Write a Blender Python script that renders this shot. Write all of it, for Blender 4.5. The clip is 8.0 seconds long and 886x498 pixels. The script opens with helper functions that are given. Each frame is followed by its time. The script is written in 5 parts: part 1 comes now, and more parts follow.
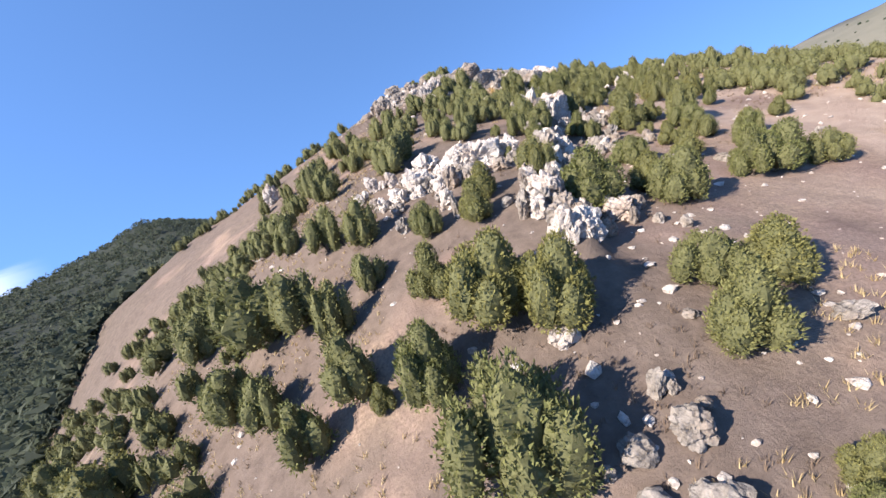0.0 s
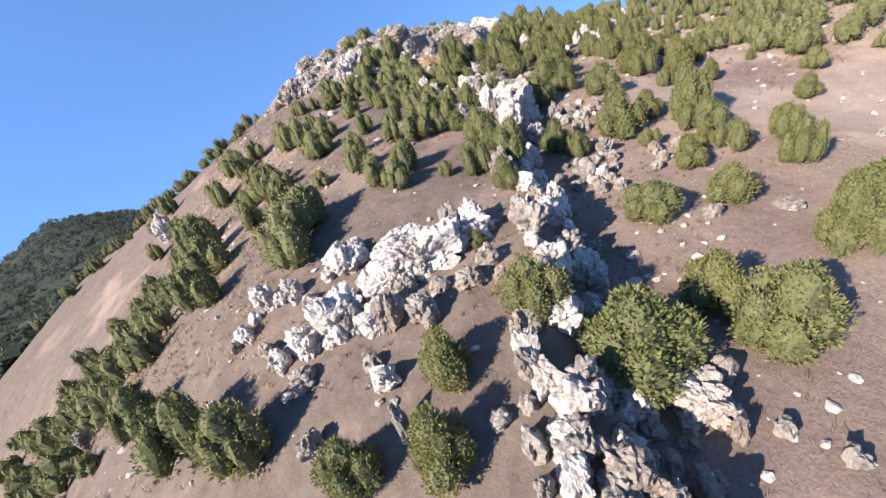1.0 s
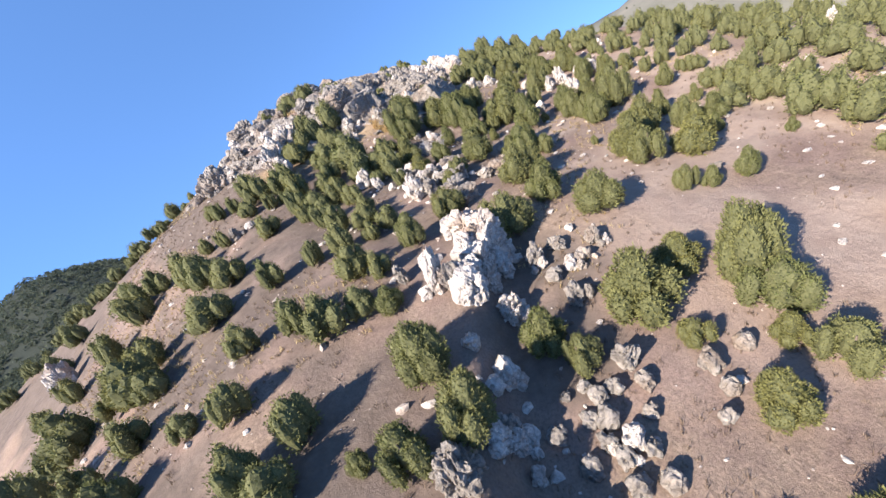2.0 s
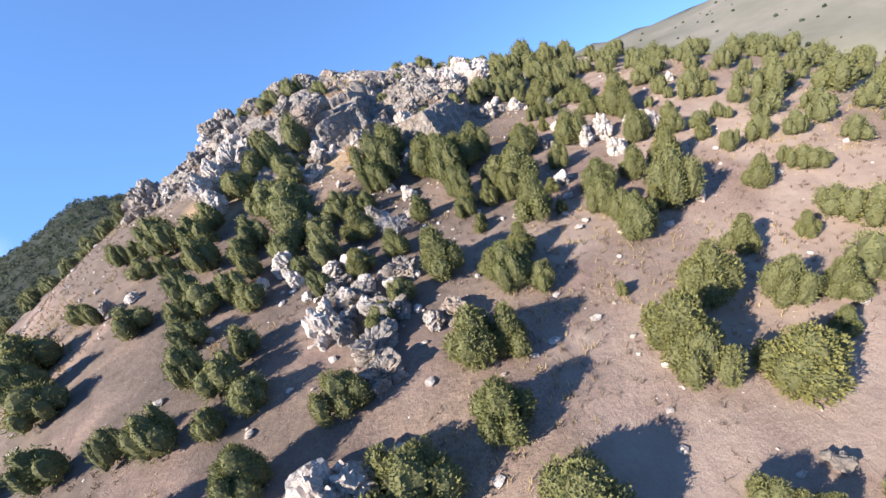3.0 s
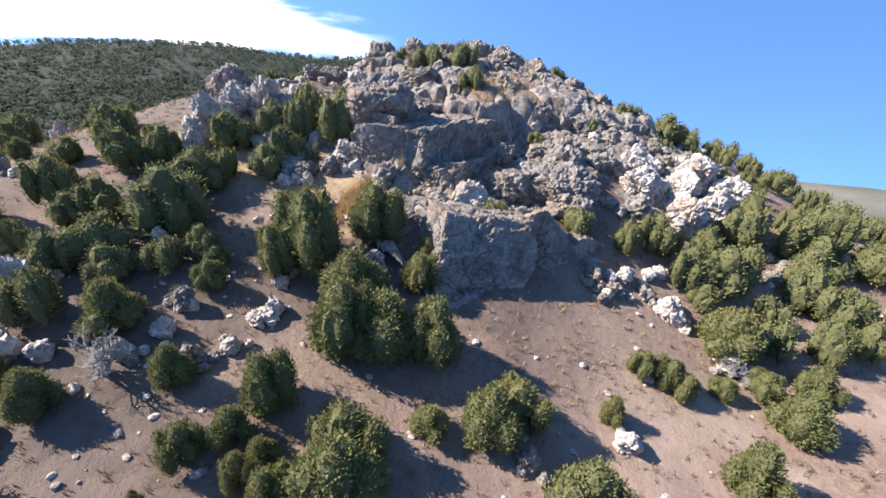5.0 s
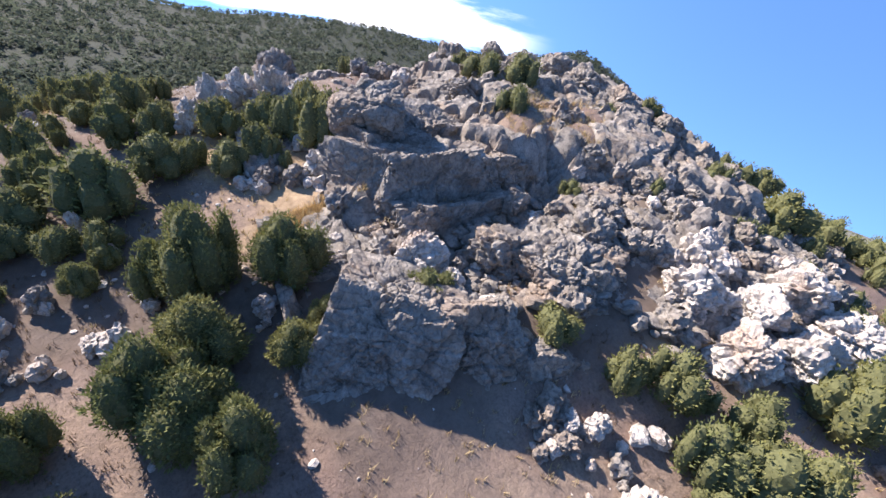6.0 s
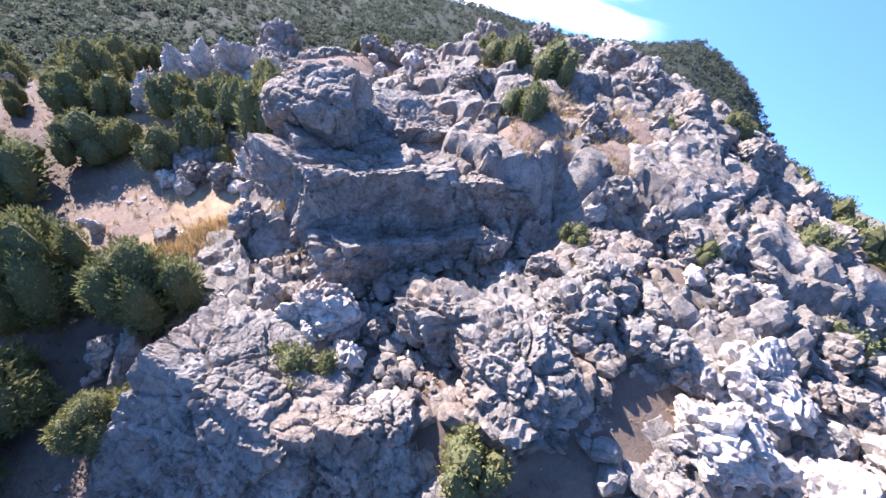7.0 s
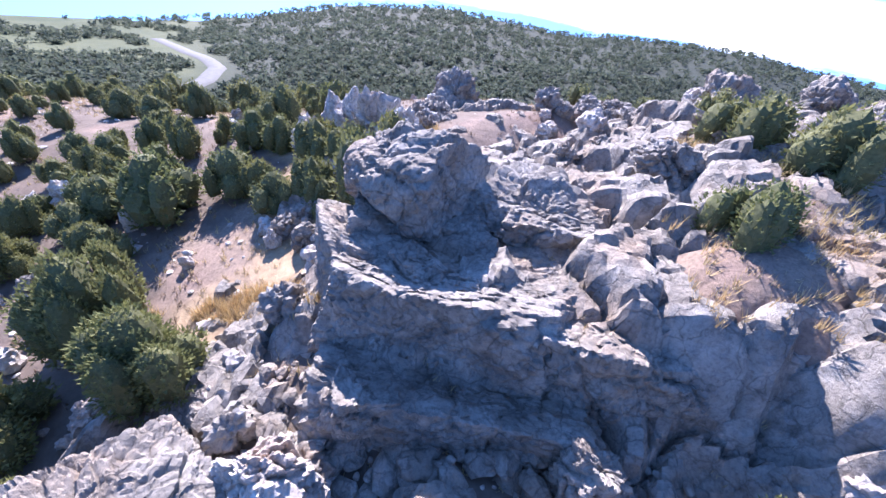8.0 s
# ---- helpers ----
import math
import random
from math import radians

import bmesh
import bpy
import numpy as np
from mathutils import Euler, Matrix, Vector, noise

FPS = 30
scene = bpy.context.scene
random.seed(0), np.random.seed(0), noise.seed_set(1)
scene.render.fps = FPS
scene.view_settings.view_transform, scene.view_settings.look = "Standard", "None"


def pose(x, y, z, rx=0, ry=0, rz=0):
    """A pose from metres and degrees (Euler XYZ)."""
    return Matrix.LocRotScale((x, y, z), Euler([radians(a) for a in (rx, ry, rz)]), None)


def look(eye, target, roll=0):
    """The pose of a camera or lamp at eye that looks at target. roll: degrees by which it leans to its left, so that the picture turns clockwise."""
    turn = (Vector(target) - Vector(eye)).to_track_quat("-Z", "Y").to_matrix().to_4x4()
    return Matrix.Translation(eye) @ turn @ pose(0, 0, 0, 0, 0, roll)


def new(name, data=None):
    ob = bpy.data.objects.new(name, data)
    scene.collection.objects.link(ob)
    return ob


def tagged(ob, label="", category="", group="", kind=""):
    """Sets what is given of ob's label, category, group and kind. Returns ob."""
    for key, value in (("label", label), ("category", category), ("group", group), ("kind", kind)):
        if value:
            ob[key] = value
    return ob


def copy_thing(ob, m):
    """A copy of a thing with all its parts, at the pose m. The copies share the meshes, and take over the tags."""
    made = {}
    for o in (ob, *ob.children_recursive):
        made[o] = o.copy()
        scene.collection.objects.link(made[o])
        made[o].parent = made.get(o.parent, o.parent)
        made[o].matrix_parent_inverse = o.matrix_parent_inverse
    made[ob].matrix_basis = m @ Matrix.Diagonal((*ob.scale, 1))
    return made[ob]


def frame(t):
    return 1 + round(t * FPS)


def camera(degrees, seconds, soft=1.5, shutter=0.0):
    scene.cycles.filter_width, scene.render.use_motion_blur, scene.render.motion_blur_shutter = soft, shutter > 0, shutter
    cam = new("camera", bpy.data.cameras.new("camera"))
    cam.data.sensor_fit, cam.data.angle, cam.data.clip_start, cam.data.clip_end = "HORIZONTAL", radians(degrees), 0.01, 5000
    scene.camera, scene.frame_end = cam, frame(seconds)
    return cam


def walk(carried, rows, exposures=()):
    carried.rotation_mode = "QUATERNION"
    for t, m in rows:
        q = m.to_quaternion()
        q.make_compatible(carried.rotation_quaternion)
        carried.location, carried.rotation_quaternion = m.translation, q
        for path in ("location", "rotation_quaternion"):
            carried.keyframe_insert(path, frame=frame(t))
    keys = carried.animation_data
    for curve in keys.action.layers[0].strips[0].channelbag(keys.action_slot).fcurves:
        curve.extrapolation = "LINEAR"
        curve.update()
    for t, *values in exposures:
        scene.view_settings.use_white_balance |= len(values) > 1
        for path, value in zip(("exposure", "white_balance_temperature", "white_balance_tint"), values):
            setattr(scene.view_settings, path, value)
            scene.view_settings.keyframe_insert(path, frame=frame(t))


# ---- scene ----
cam = camera(98.0, 8.0)
PATH = [
    (0, -1.380, 2.159, 41.948, 71.838, 17.657, -3.847),
    (0.5, -0.426, 8.360, 44.078, 67.859, 19.901, -7.022),
    (1, 2.215, 14.573, 46.077, 61.428, 22.046, -13.368),
    (1.5, 5.722, 20.964, 47.824, 59.800, 23.657, -18.219),
    (2, 10.340, 26.816, 49.519, 60.557, 26.997, -17.748),
    (2.2, 11.900, 29.382, 49.819, 61.709, 25.940, -17.178),
    (3.3, 22.977, 42.408, 51.049, 60.432, 18.569, -3.596),
    (3.5, 24.669, 44.615, 51.260, 60.916, 15.670, -0.027),
    (4, 28.169, 49.818, 52.061, 61.380, 7.151, 10.781),
    (4.2, 28.931, 52.340, 52.377, 62.686, 5.273, 17.159),
    (5.3, 33.273, 64.844, 53.505, 60.287, -7.737, 45.122),
    (5.5, 33.634, 67.121, 53.944, 59.616, -8.769, 47.928),
    (6, 32.943, 72.012, 54.496, 58.876, -9.935, 60.153),
    (6.5, 31.706, 76.153, 54.873, 55.123, -10.151, 69.884),
    (7, 29.594, 79.950, 55.114, 53.976, -11.198, 73.440),
    (7.5, 26.398, 82.551, 54.808, 58.004, -9.107, 87.608),
    (8, 22.907, 84.219, 54.894, 54.550, -7.287, 104.489),
]
walk(cam, [(t, pose(x, y, z, rx, ry, rz)) for t, x, y, z, rx, ry, rz in PATH], exposures=[(0.0, 1.18, 6550, 17), (2.0, 1.26, 6500, 16), (4.2, 1.25, 6450, 15), (5.7, 1.25, 6450, 17), (7.0, 1.8, 5950, 24), (8.0, 1.92, 5600, 26)])

# ---- light ----
SUN_AZ, SUN_EL = 120.0, 36.0         # degrees left of +y, degrees up
SUN = Vector((-math.sin(radians(SUN_AZ)) * math.cos(radians(SUN_EL)), math.cos(radians(SUN_AZ)) * math.cos(radians(SUN_EL)), math.sin(radians(SUN_EL))))
world = bpy.data.worlds.new("sky")
scene.world = world
world.use_nodes = True
wn, wl = world.node_tree.nodes, world.node_tree.links
sky = wn.new("ShaderNodeTexSky")
sky.sky_type, sky.sun_disc = "NISHITA", False
sky.sun_elevation, sky.sun_rotation = radians(SUN_EL), radians(-SUN_AZ)
sky.altitude, sky.air_density, sky.dust_density, sky.ozone_density = 1800, 1.0, 0.2, 2.2
co = wn.new("ShaderNodeTexCoord")
lift, unit = wn.new("ShaderNodeVectorMath"), wn.new("ShaderNodeVectorMath")
lift.operation, unit.operation = "ADD", "NORMALIZE"
lift.inputs[1].default_value = (0, 0, 0.50)
wl.new(co.outputs["Generated"], lift.inputs[0])
wl.new(lift.outputs[0], unit.inputs[0])
wl.new(unit.outputs[0], sky.inputs["Vector"])


def calc(kind, a, b=None):
    n = wn.new("ShaderNodeMath")
    n.operation, n.use_clamp = kind, False
    for sock, v in zip(n.inputs, (a, b)):
        if isinstance(v, (int, float)):
            sock.default_value = v
        elif v is not None:
            wl.new(v, sock)
    return n.outputs[0]


def band(value, a, b):
    n = wn.new("ShaderNodeMapRange")
    n.interpolation_type = "SMOOTHSTEP"
    wl.new(value, n.inputs["Value"])
    n.inputs["From Min"].default_value, n.inputs["From Max"].default_value = a, b
    return n.outputs[0]


# a bank of thin white cloud low towards the sun
axes = wn.new("ShaderNodeSeparateXYZ")
wl.new(co.outputs["Generated"], axes.inputs[0])
bearing = calc("ARCTAN2", calc("MULTIPLY", axes.outputs[0], -1.0), axes.outputs[1])
wisp = wn.new("ShaderNodeTexNoise")
wisp.inputs["Scale"].default_value, wisp.inputs["Detail"].default_value, wisp.inputs["Roughness"].default_value = 3.0, 6.0, 0.6
drawn = wn.new("ShaderNodeVectorMath")
drawn.operation = "MULTIPLY"
drawn.inputs[1].default_value = (1, 1, 7)
wl.new(co.outputs["Generated"], drawn.inputs[0])
wl.new(drawn.outputs[0], wisp.inputs["Vector"])
ragged = calc("MULTIPLY_ADD", wisp.outputs["Fac"], 0.12)
ragged.node.inputs[2].default_value = -0.06
level = calc("ADD", axes.outputs[2], ragged)
top = calc("MULTIPLY", calc("SUBTRACT", bearing, 0.92), 0.18)
cloud = calc("MULTIPLY", band(calc("SUBTRACT", level, top), 0.035, 0.0), band(level, -0.06, -0.03))
cloud = calc("MULTIPLY", cloud, calc("MULTIPLY", band(bearing, 0.78, 1.0), band(bearing, 2.3, 1.9)))
hue = wn.new("ShaderNodeMix")
hue.data_type = "RGBA"
wl.new(cloud, hue.inputs[0])
deep = wn.new("ShaderNodeMix")
deep.data_type, deep.blend_type = "RGBA", "MULTIPLY"
deep.inputs[0].default_value, deep.inputs[7].default_value = 1.0, (0.66, 0.90, 1.06, 1)
wl.new(sky.outputs[0], deep.inputs[6])
wl.new(deep.outputs[2], hue.inputs[6])
hue.inputs[7].default_value = (7.5, 7.6, 7.8, 1)
wl.new(hue.outputs[2], wn["Background"].inputs[0])
wn["Background"].inputs[1].default_value = 0.145
sun = new("sun", bpy.data.lights.new("sun", "SUN"))
sun.data.energy, sun.data.angle, sun.data.color = 5.0, radians(0.5), (1.0, 0.93, 0.82)
sun.matrix_world = look((0, 0, 150), Vector((0, 0, 150)) - SUN)


# ---- materials ----
def material(name, rough=0.9):
    m = bpy.data.materials.new(name)
    m.use_nodes = True
    b = m.node_tree.nodes["Principled BSDF"]
    b.inputs["Roughness"].default_value = rough
    b.inputs["Specular IOR Level"].default_value = 0.2
    return m, m.node_tree.nodes, m.node_tree.links, b


def tex(nodes, links, vector, scale, detail=6.0, rough=0.6, distortion=0.0):
    n = nodes.new("ShaderNodeTexNoise")
    n.inputs["Scale"].default_value, n.inputs["Detail"].default_value = scale, detail
    n.inputs["Roughness"].default_value, n.inputs["Distortion"].default_value = rough, distortion
    links.new(vector, n.inputs["Vector"])
    return n.outputs["Fac"]


def ramp(nodes, links, fac, stops):
    r = nodes.new("ShaderNodeValToRGB")
    while len(r.color_ramp.elements) < len(stops):
        r.color_ramp.elements.new(0.5)
    for e, (p, c) in zip(r.color_ramp.elements, stops):
        e.position, e.color = p, (*c, 1) if len(c) == 3 else c
    links.new(fac, r.inputs[0])
    return r.outputs[0]


def mix(nodes, links, fac, a, b, kind="MIX"):
    m = nodes.new("ShaderNodeMix")
    m.data_type, m.blend_type = "RGBA", kind
    for sock, v in ((m.inputs[0], fac), (m.inputs[6], a), (m.inputs[7], b)):
        if isinstance(v, (int, float)):
            sock.default_value = v
        elif isinstance(v, tuple):
            sock.default_value = (*v, 1)
        else:
            links.new(v, sock)
    return m.outputs[2]


def bump(nodes, links, height, strength, distance, bsdf, before=None):
    b = nodes.new("ShaderNodeBump")
    b.inputs["Strength"].default_value, b.inputs["Distance"].default_value = strength, distance
    links.new(height, b.inputs["Height"])
    if before:
        links.new(before, b.inputs["Normal"])
    links.new(b.outputs[0], bsdf.inputs["Normal"])
    return b.outputs[0]


def ground_material():
    m, n, l, b = material("dry_soil", 0.95)
    p = n.new("ShaderNodeNewGeometry").outputs["Position"]
    soil = ramp(n, l, tex(n, l, p, 0.22, 8, 0.65), [(0.30, (0.17, 0.118, 0.094)), (0.48, (0.235, 0.166, 0.134)), (0.62, (0.275, 0.202, 0.161)), (0.78, (0.215, 0.158, 0.127))])
    straw = ramp(n, l, tex(n, l, p, 3.5, 5, 0.7), [(0.35, (0.19, 0.140, 0.105)), (0.6, (0.31, 0.232, 0.165)), (0.75, (0.38, 0.295, 0.21))])
    c = mix(n, l, ramp(n, l, tex(n, l, p, 0.12, 6, 0.7), [(0.46, (0, 0, 0)), (0.62, (0.75, 0.75, 0.75))]), soil, straw)
    grit = ramp(n, l, tex(n, l, p, 9.0, 4, 0.7), [(0.3, (0.50, 0.50, 0.48)), (0.52, (1, 1, 1)), (0.72, (1.22, 1.20, 1.15))])
    c = mix(n, l, 0.75, c, grit, "MULTIPLY")
    cover = n.new("ShaderNodeAttribute")
    cover.attribute_name = "cover"
    sep = n.new("ShaderNodeSeparateColor")
    l.new(cover.outputs["Color"], sep.inputs[0])
    sage = ramp(n, l, tex(n, l, p, 0.02, 9, 0.7), [(0.3, (0.13, 0.13, 0.095)), (0.55, (0.19, 0.18, 0.14)), (0.75, (0.26, 0.235, 0.19))])
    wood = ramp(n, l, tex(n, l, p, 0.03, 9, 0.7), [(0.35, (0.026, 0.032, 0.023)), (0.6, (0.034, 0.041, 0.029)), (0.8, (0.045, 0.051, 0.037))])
    growth_shade = n.new("ShaderNodeAttribute")
    growth_shade.attribute_name = "growth_shade"
    kind = n.new("ShaderNodeSeparateColor")
    l.new(growth_shade.outputs["Color"], kind.inputs[0])
    # brown litter colour, also used for painted shade near the rocks
    litter_shade = ramp(n, l, tex(n, l, p, 1.1, 7, 0.7), [(0.35, (0.095, 0.075, 0.060)), (0.6, (0.15, 0.118, 0.095)), (0.75, (0.20, 0.165, 0.13))])
    bleached = ramp(n, l, tex(n, l, p, 0.5, 7, 0.7), [(0.35, (0.28, 0.205, 0.16)), (0.6, (0.37, 0.285, 0.222)), (0.75, (0.41, 0.335, 0.25))])
    c = mix(n, l, kind.outputs[0], c, litter_shade)
    c = mix(n, l, kind.outputs[1], c, bleached)
    gold = ramp(n, l, tex(n, l, p, 2.5, 7, 0.7), [(0.35, (0.28, 0.195, 0.115)), (0.6, (0.42, 0.305, 0.185)), (0.75, (0.50, 0.38, 0.24))])
    c = mix(n, l, kind.outputs[2], c, gold)
    c = mix(n, l, sep.outputs[0], c, sage)
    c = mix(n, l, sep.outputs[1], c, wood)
    meadow = ramp(n, l, tex(n, l, p, 0.015, 8, 0.7), [(0.35, (0.05, 0.065, 0.028)), (0.65, (0.10, 0.105, 0.05))])
    c = mix(n, l, sep.outputs[2], c, meadow)
    l.new(c, b.inputs["Base Color"])
    one = bump(n, l, tex(n, l, p, 1.3, 8, 0.7), 0.5, 0.25, b)
    bump(n, l, tex(n, l, p, 14.0, 4, 0.7), 0.5, 0.04, b, one)
    return m


def rock_material(name, lo, mid, hi, rust):
    m, n, l, b = material(name, 0.88)
    p = n.new("ShaderNodeNewGeometry").outputs["Position"]
    c = ramp(n, l, tex(n, l, p, 0.9, 9, 0.68, 0.6), [(0.30, lo), (0.5, mid), (0.68, hi)])
    c = mix(n, l, ramp(n, l, tex(n, l, p, 0.35, 5, 0.6), [(0.50, (0, 0, 0)), (0.68, (0.7, 0.7, 0.7))]), c, rust)
    lichen = ramp(n, l, tex(n, l, p, 5.0, 7, 0.75), [(0.30, (0.45, 0.45, 0.45)), (0.5, (1, 1, 1)), (0.7, (1.18, 1.17, 1.12))])
    c = mix(n, l, 0.85, c, lichen, "MULTIPLY")
    bent = n.new("ShaderNodeTexNoise")
    bent.inputs["Scale"].default_value, bent.inputs["Detail"].default_value = 1.7, 5.0
    l.new(p, bent.inputs["Vector"])
    add = n.new("ShaderNodeVectorMath")
    add.operation = "MULTIPLY_ADD"
    l.new(bent.outputs["Color"], add.inputs[0])
    add.inputs[1].default_value = (0.9, 0.9, 0.9)
    l.new(p, add.inputs[2])
    before = None
    for scale, width, dark, deep in ((1.1, 0.045, 0.70, 0.09), (3.6, 0.08, 0.86, 0.03)):      # joints filled with dark dirt
        v = n.new("ShaderNodeTexVoronoi")
        v.feature, v.inputs["Scale"].default_value = "DISTANCE_TO_EDGE", scale
        l.new(add.outputs[0], v.inputs["Vector"])
        crack = ramp(n, l, v.outputs["Distance"], [(0.0, (dark, dark, dark)), (width, (1, 1, 1))])
        c = mix(n, l, 1.0, c, crack, "MULTIPLY")
        before = bump(n, l, crack, 0.7, deep, b, before)
    l.new(c, b.inputs["Base Color"])
    two = bump(n, l, tex(n, l, p, 2.2, 10, 0.68), 0.8, 0.20, b, before)
    bump(n, l, tex(n, l, p, 9.0, 8, 0.7), 0.7, 0.04, b, two)
    return m


def leaf_material(name, dark, light, through_leaf=0.28):
    m, n, l, b = material(name, 0.75)
    geo = n.new("ShaderNodeNewGeometry")
    info = n.new("ShaderNodeObjectInfo")
    c = ramp(n, l, geo.outputs["Random Per Island"], [(0.0, dark), (1.0, light)])
    tint = ramp(n, l, info.outputs["Random"], [(0.0, (0.80, 0.86, 0.80)), (0.5, (1, 1, 1)), (1.0, (1.08, 1.03, 0.90))])
    c = mix(n, l, 1.0, c, tint, "MULTIPLY")
    l.new(c, b.inputs["Base Color"])
    b.inputs["Specular IOR Level"].default_value = 0.15
    thin, both = n.new("ShaderNodeBsdfTranslucent"), n.new("ShaderNodeMixShader")
    both.inputs[0].default_value = through_leaf
    l.new(c, thin.inputs[0])
    l.new(b.outputs[0], both.inputs[1])
    l.new(thin.outputs[0], both.inputs[2])
    l.new(both.outputs[0], n["Material Output"].inputs[0])
    return m


def plain_material(name, a, c2, scale, rough=0.9):
    m, n, l, b = material(name, rough)
    p = n.new("ShaderNodeNewGeometry").outputs["Position"]
    l.new(ramp(n, l, tex(n, l, p, scale, 6, 0.7), [(0.3, a), (0.7, c2)]), b.inputs["Base Color"])
    bump(n, l, tex(n, l, p, scale * 3, 6, 0.7), 0.5, 0.03, b)
    return m


SOIL = ground_material()
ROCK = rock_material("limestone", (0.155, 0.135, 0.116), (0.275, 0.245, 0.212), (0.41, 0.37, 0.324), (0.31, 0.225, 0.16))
# pale limestone, also used as a sunlit tone: the brightness sits in the colour
PALE = rock_material("pale_sunlit_limestone", (0.35, 0.305, 0.268), (0.53, 0.475, 0.42), (0.70, 0.65, 0.585), (0.42, 0.305, 0.23))
LEAF = leaf_material("juniper_scales", (0.145, 0.152, 0.058), (0.24, 0.235, 0.094))
# darkened leaf colour for the crown core: twigs with painted inner shade
INNER = plain_material("inner_twig_shade", (0.07, 0.075, 0.033), (0.15, 0.15, 0.066), 9.0)
BARK = plain_material("shaggy_bark", (0.10, 0.075, 0.055), (0.22, 0.18, 0.14), 8.0)
DEAD = plain_material("weathered_wood", (0.22, 0.20, 0.19), (0.42, 0.40, 0.38), 6.0)
STRAW = leaf_material("dry_grass", (0.36, 0.25, 0.12), (0.60, 0.47, 0.27))
TWIG = leaf_material("dry_brush", (0.14, 0.10, 0.07), (0.27, 0.20, 0.14))
ASPHALT = plain_material("worn_asphalt", (0.11, 0.105, 0.10), (0.17, 0.165, 0.155), 0.5)


# ---- the lie of the land ----
def smooth(a, b, v):
    t = np.clip((v - a) / (b - a), 0, 1)
    return t * t * (3 - 2 * t)


def lattice(ix, iy, seed):
    h = (ix.astype(np.int64) * 374761393 + iy.astype(np.int64) * 668265263 + seed * 144665) & 0xFFFFFFFF
    h = ((h ^ (h >> 13)) * 1274126177) & 0xFFFFFFFF
    return ((h ^ (h >> 16)) & 0xFFFF) / 65535.0


def value_noise(x, y, seed=0):
    ix, iy = np.floor(x), np.floor(y)
    fx, fy = x - ix, y - iy
    fx, fy = fx * fx * (3 - 2 * fx), fy * fy * (3 - 2 * fy)
    a, b = lattice(ix, iy, seed), lattice(ix + 1, iy, seed)
    c, d = lattice(ix, iy + 1, seed), lattice(ix + 1, iy + 1, seed)
    return (a + (b - a) * fx) * (1 - fy) + (c + (d - c) * fx) * fy


def fbm(x, y, octaves, seed=0):
    out, amp, total = 0.0, 1.0, 0.0
    for k in range(octaves):
        out = out + amp * value_noise(x * 2.0**k + 17.3 * k, y * 2.0**k - 9.1 * k, seed + k)
        total, amp = total + amp, amp * 0.5
    return out / total - 0.5


# knolls and hollows on the ridge: five rows across it, six steps along it
SWELL_X, SWELL_Y, SWELL_R = (-20, -5, 8, 20, 33), (15, 33, 50, 62, 75, 88), 9.0
SWELLS = (
    (-2.0, 1.4, -0.1, -0.2, 1.2, -0.1),
    (0.8, 2.3, 0.9, 0.5, 1.3, 0.1),
    (1.3, -0.9, -0.1, -0.5, -0.8, 1.3),
    (-0.7, -0.3, -0.1, -0.3, -0.5, 1.3),
    (0.0, -1.0, -1.7, -0.5, -0.8, -3.1),
)
# the country round about, by direction (degrees left of +y): the skyline's height in degrees, its distance, and the valley in front of it
FAR_AZ = (-180, -120, -60, -40, -25, -15, -5, 5, 20, 28, 34, 40, 46, 52, 60, 67, 78, 88, 95, 103, 113, 127, 140, 180)
FAR_EL = (-6, -6, -3.5, -8.8, -9.3, -8.7, -10.0, -10.8, -10.8, -8.0, -3.3, -0.8, -2.4, -3.3, -3.3, -2.7, -3.2, -4.0, -3.6, -3.4, -4.2, -6.8, -8.4, -8)
FAR_D = (500, 500, 330, 330, 330, 330, 330, 330, 400, 600, 700, 750, 750, 750, 750, 750, 750, 750, 750, 800, 800, 800, 520, 500)
VALLEY_D = (190, 190, 180, 180, 180, 180, 180, 180, 180, 200, 200, 210, 210, 210, 220, 230, 240, 240, 240, 240, 240, 230, 220, 190)
VALLEY_Z = (-6, 0, 4, 4, 4, 3, 2, 0, 0, -8, -10, -12, -12, -12, -10, -8, -5, -5, -5, -6, -8, -8, -8, -6)
MID = (15.0, 65.0)
SCARP_Y, SCARP_X = (14, 19, 23, 29, 36, 44, 49), (4.2, 4.5, 5.2, 8.0, 9.4, 13.2, 14.2)
ROAD_R = ((163, 112), (156, 130), (148, 152), (142, 175), (135, 208), (131, 236), (129.6, 272), (130.6, 300), (133, 345), (136, 430))


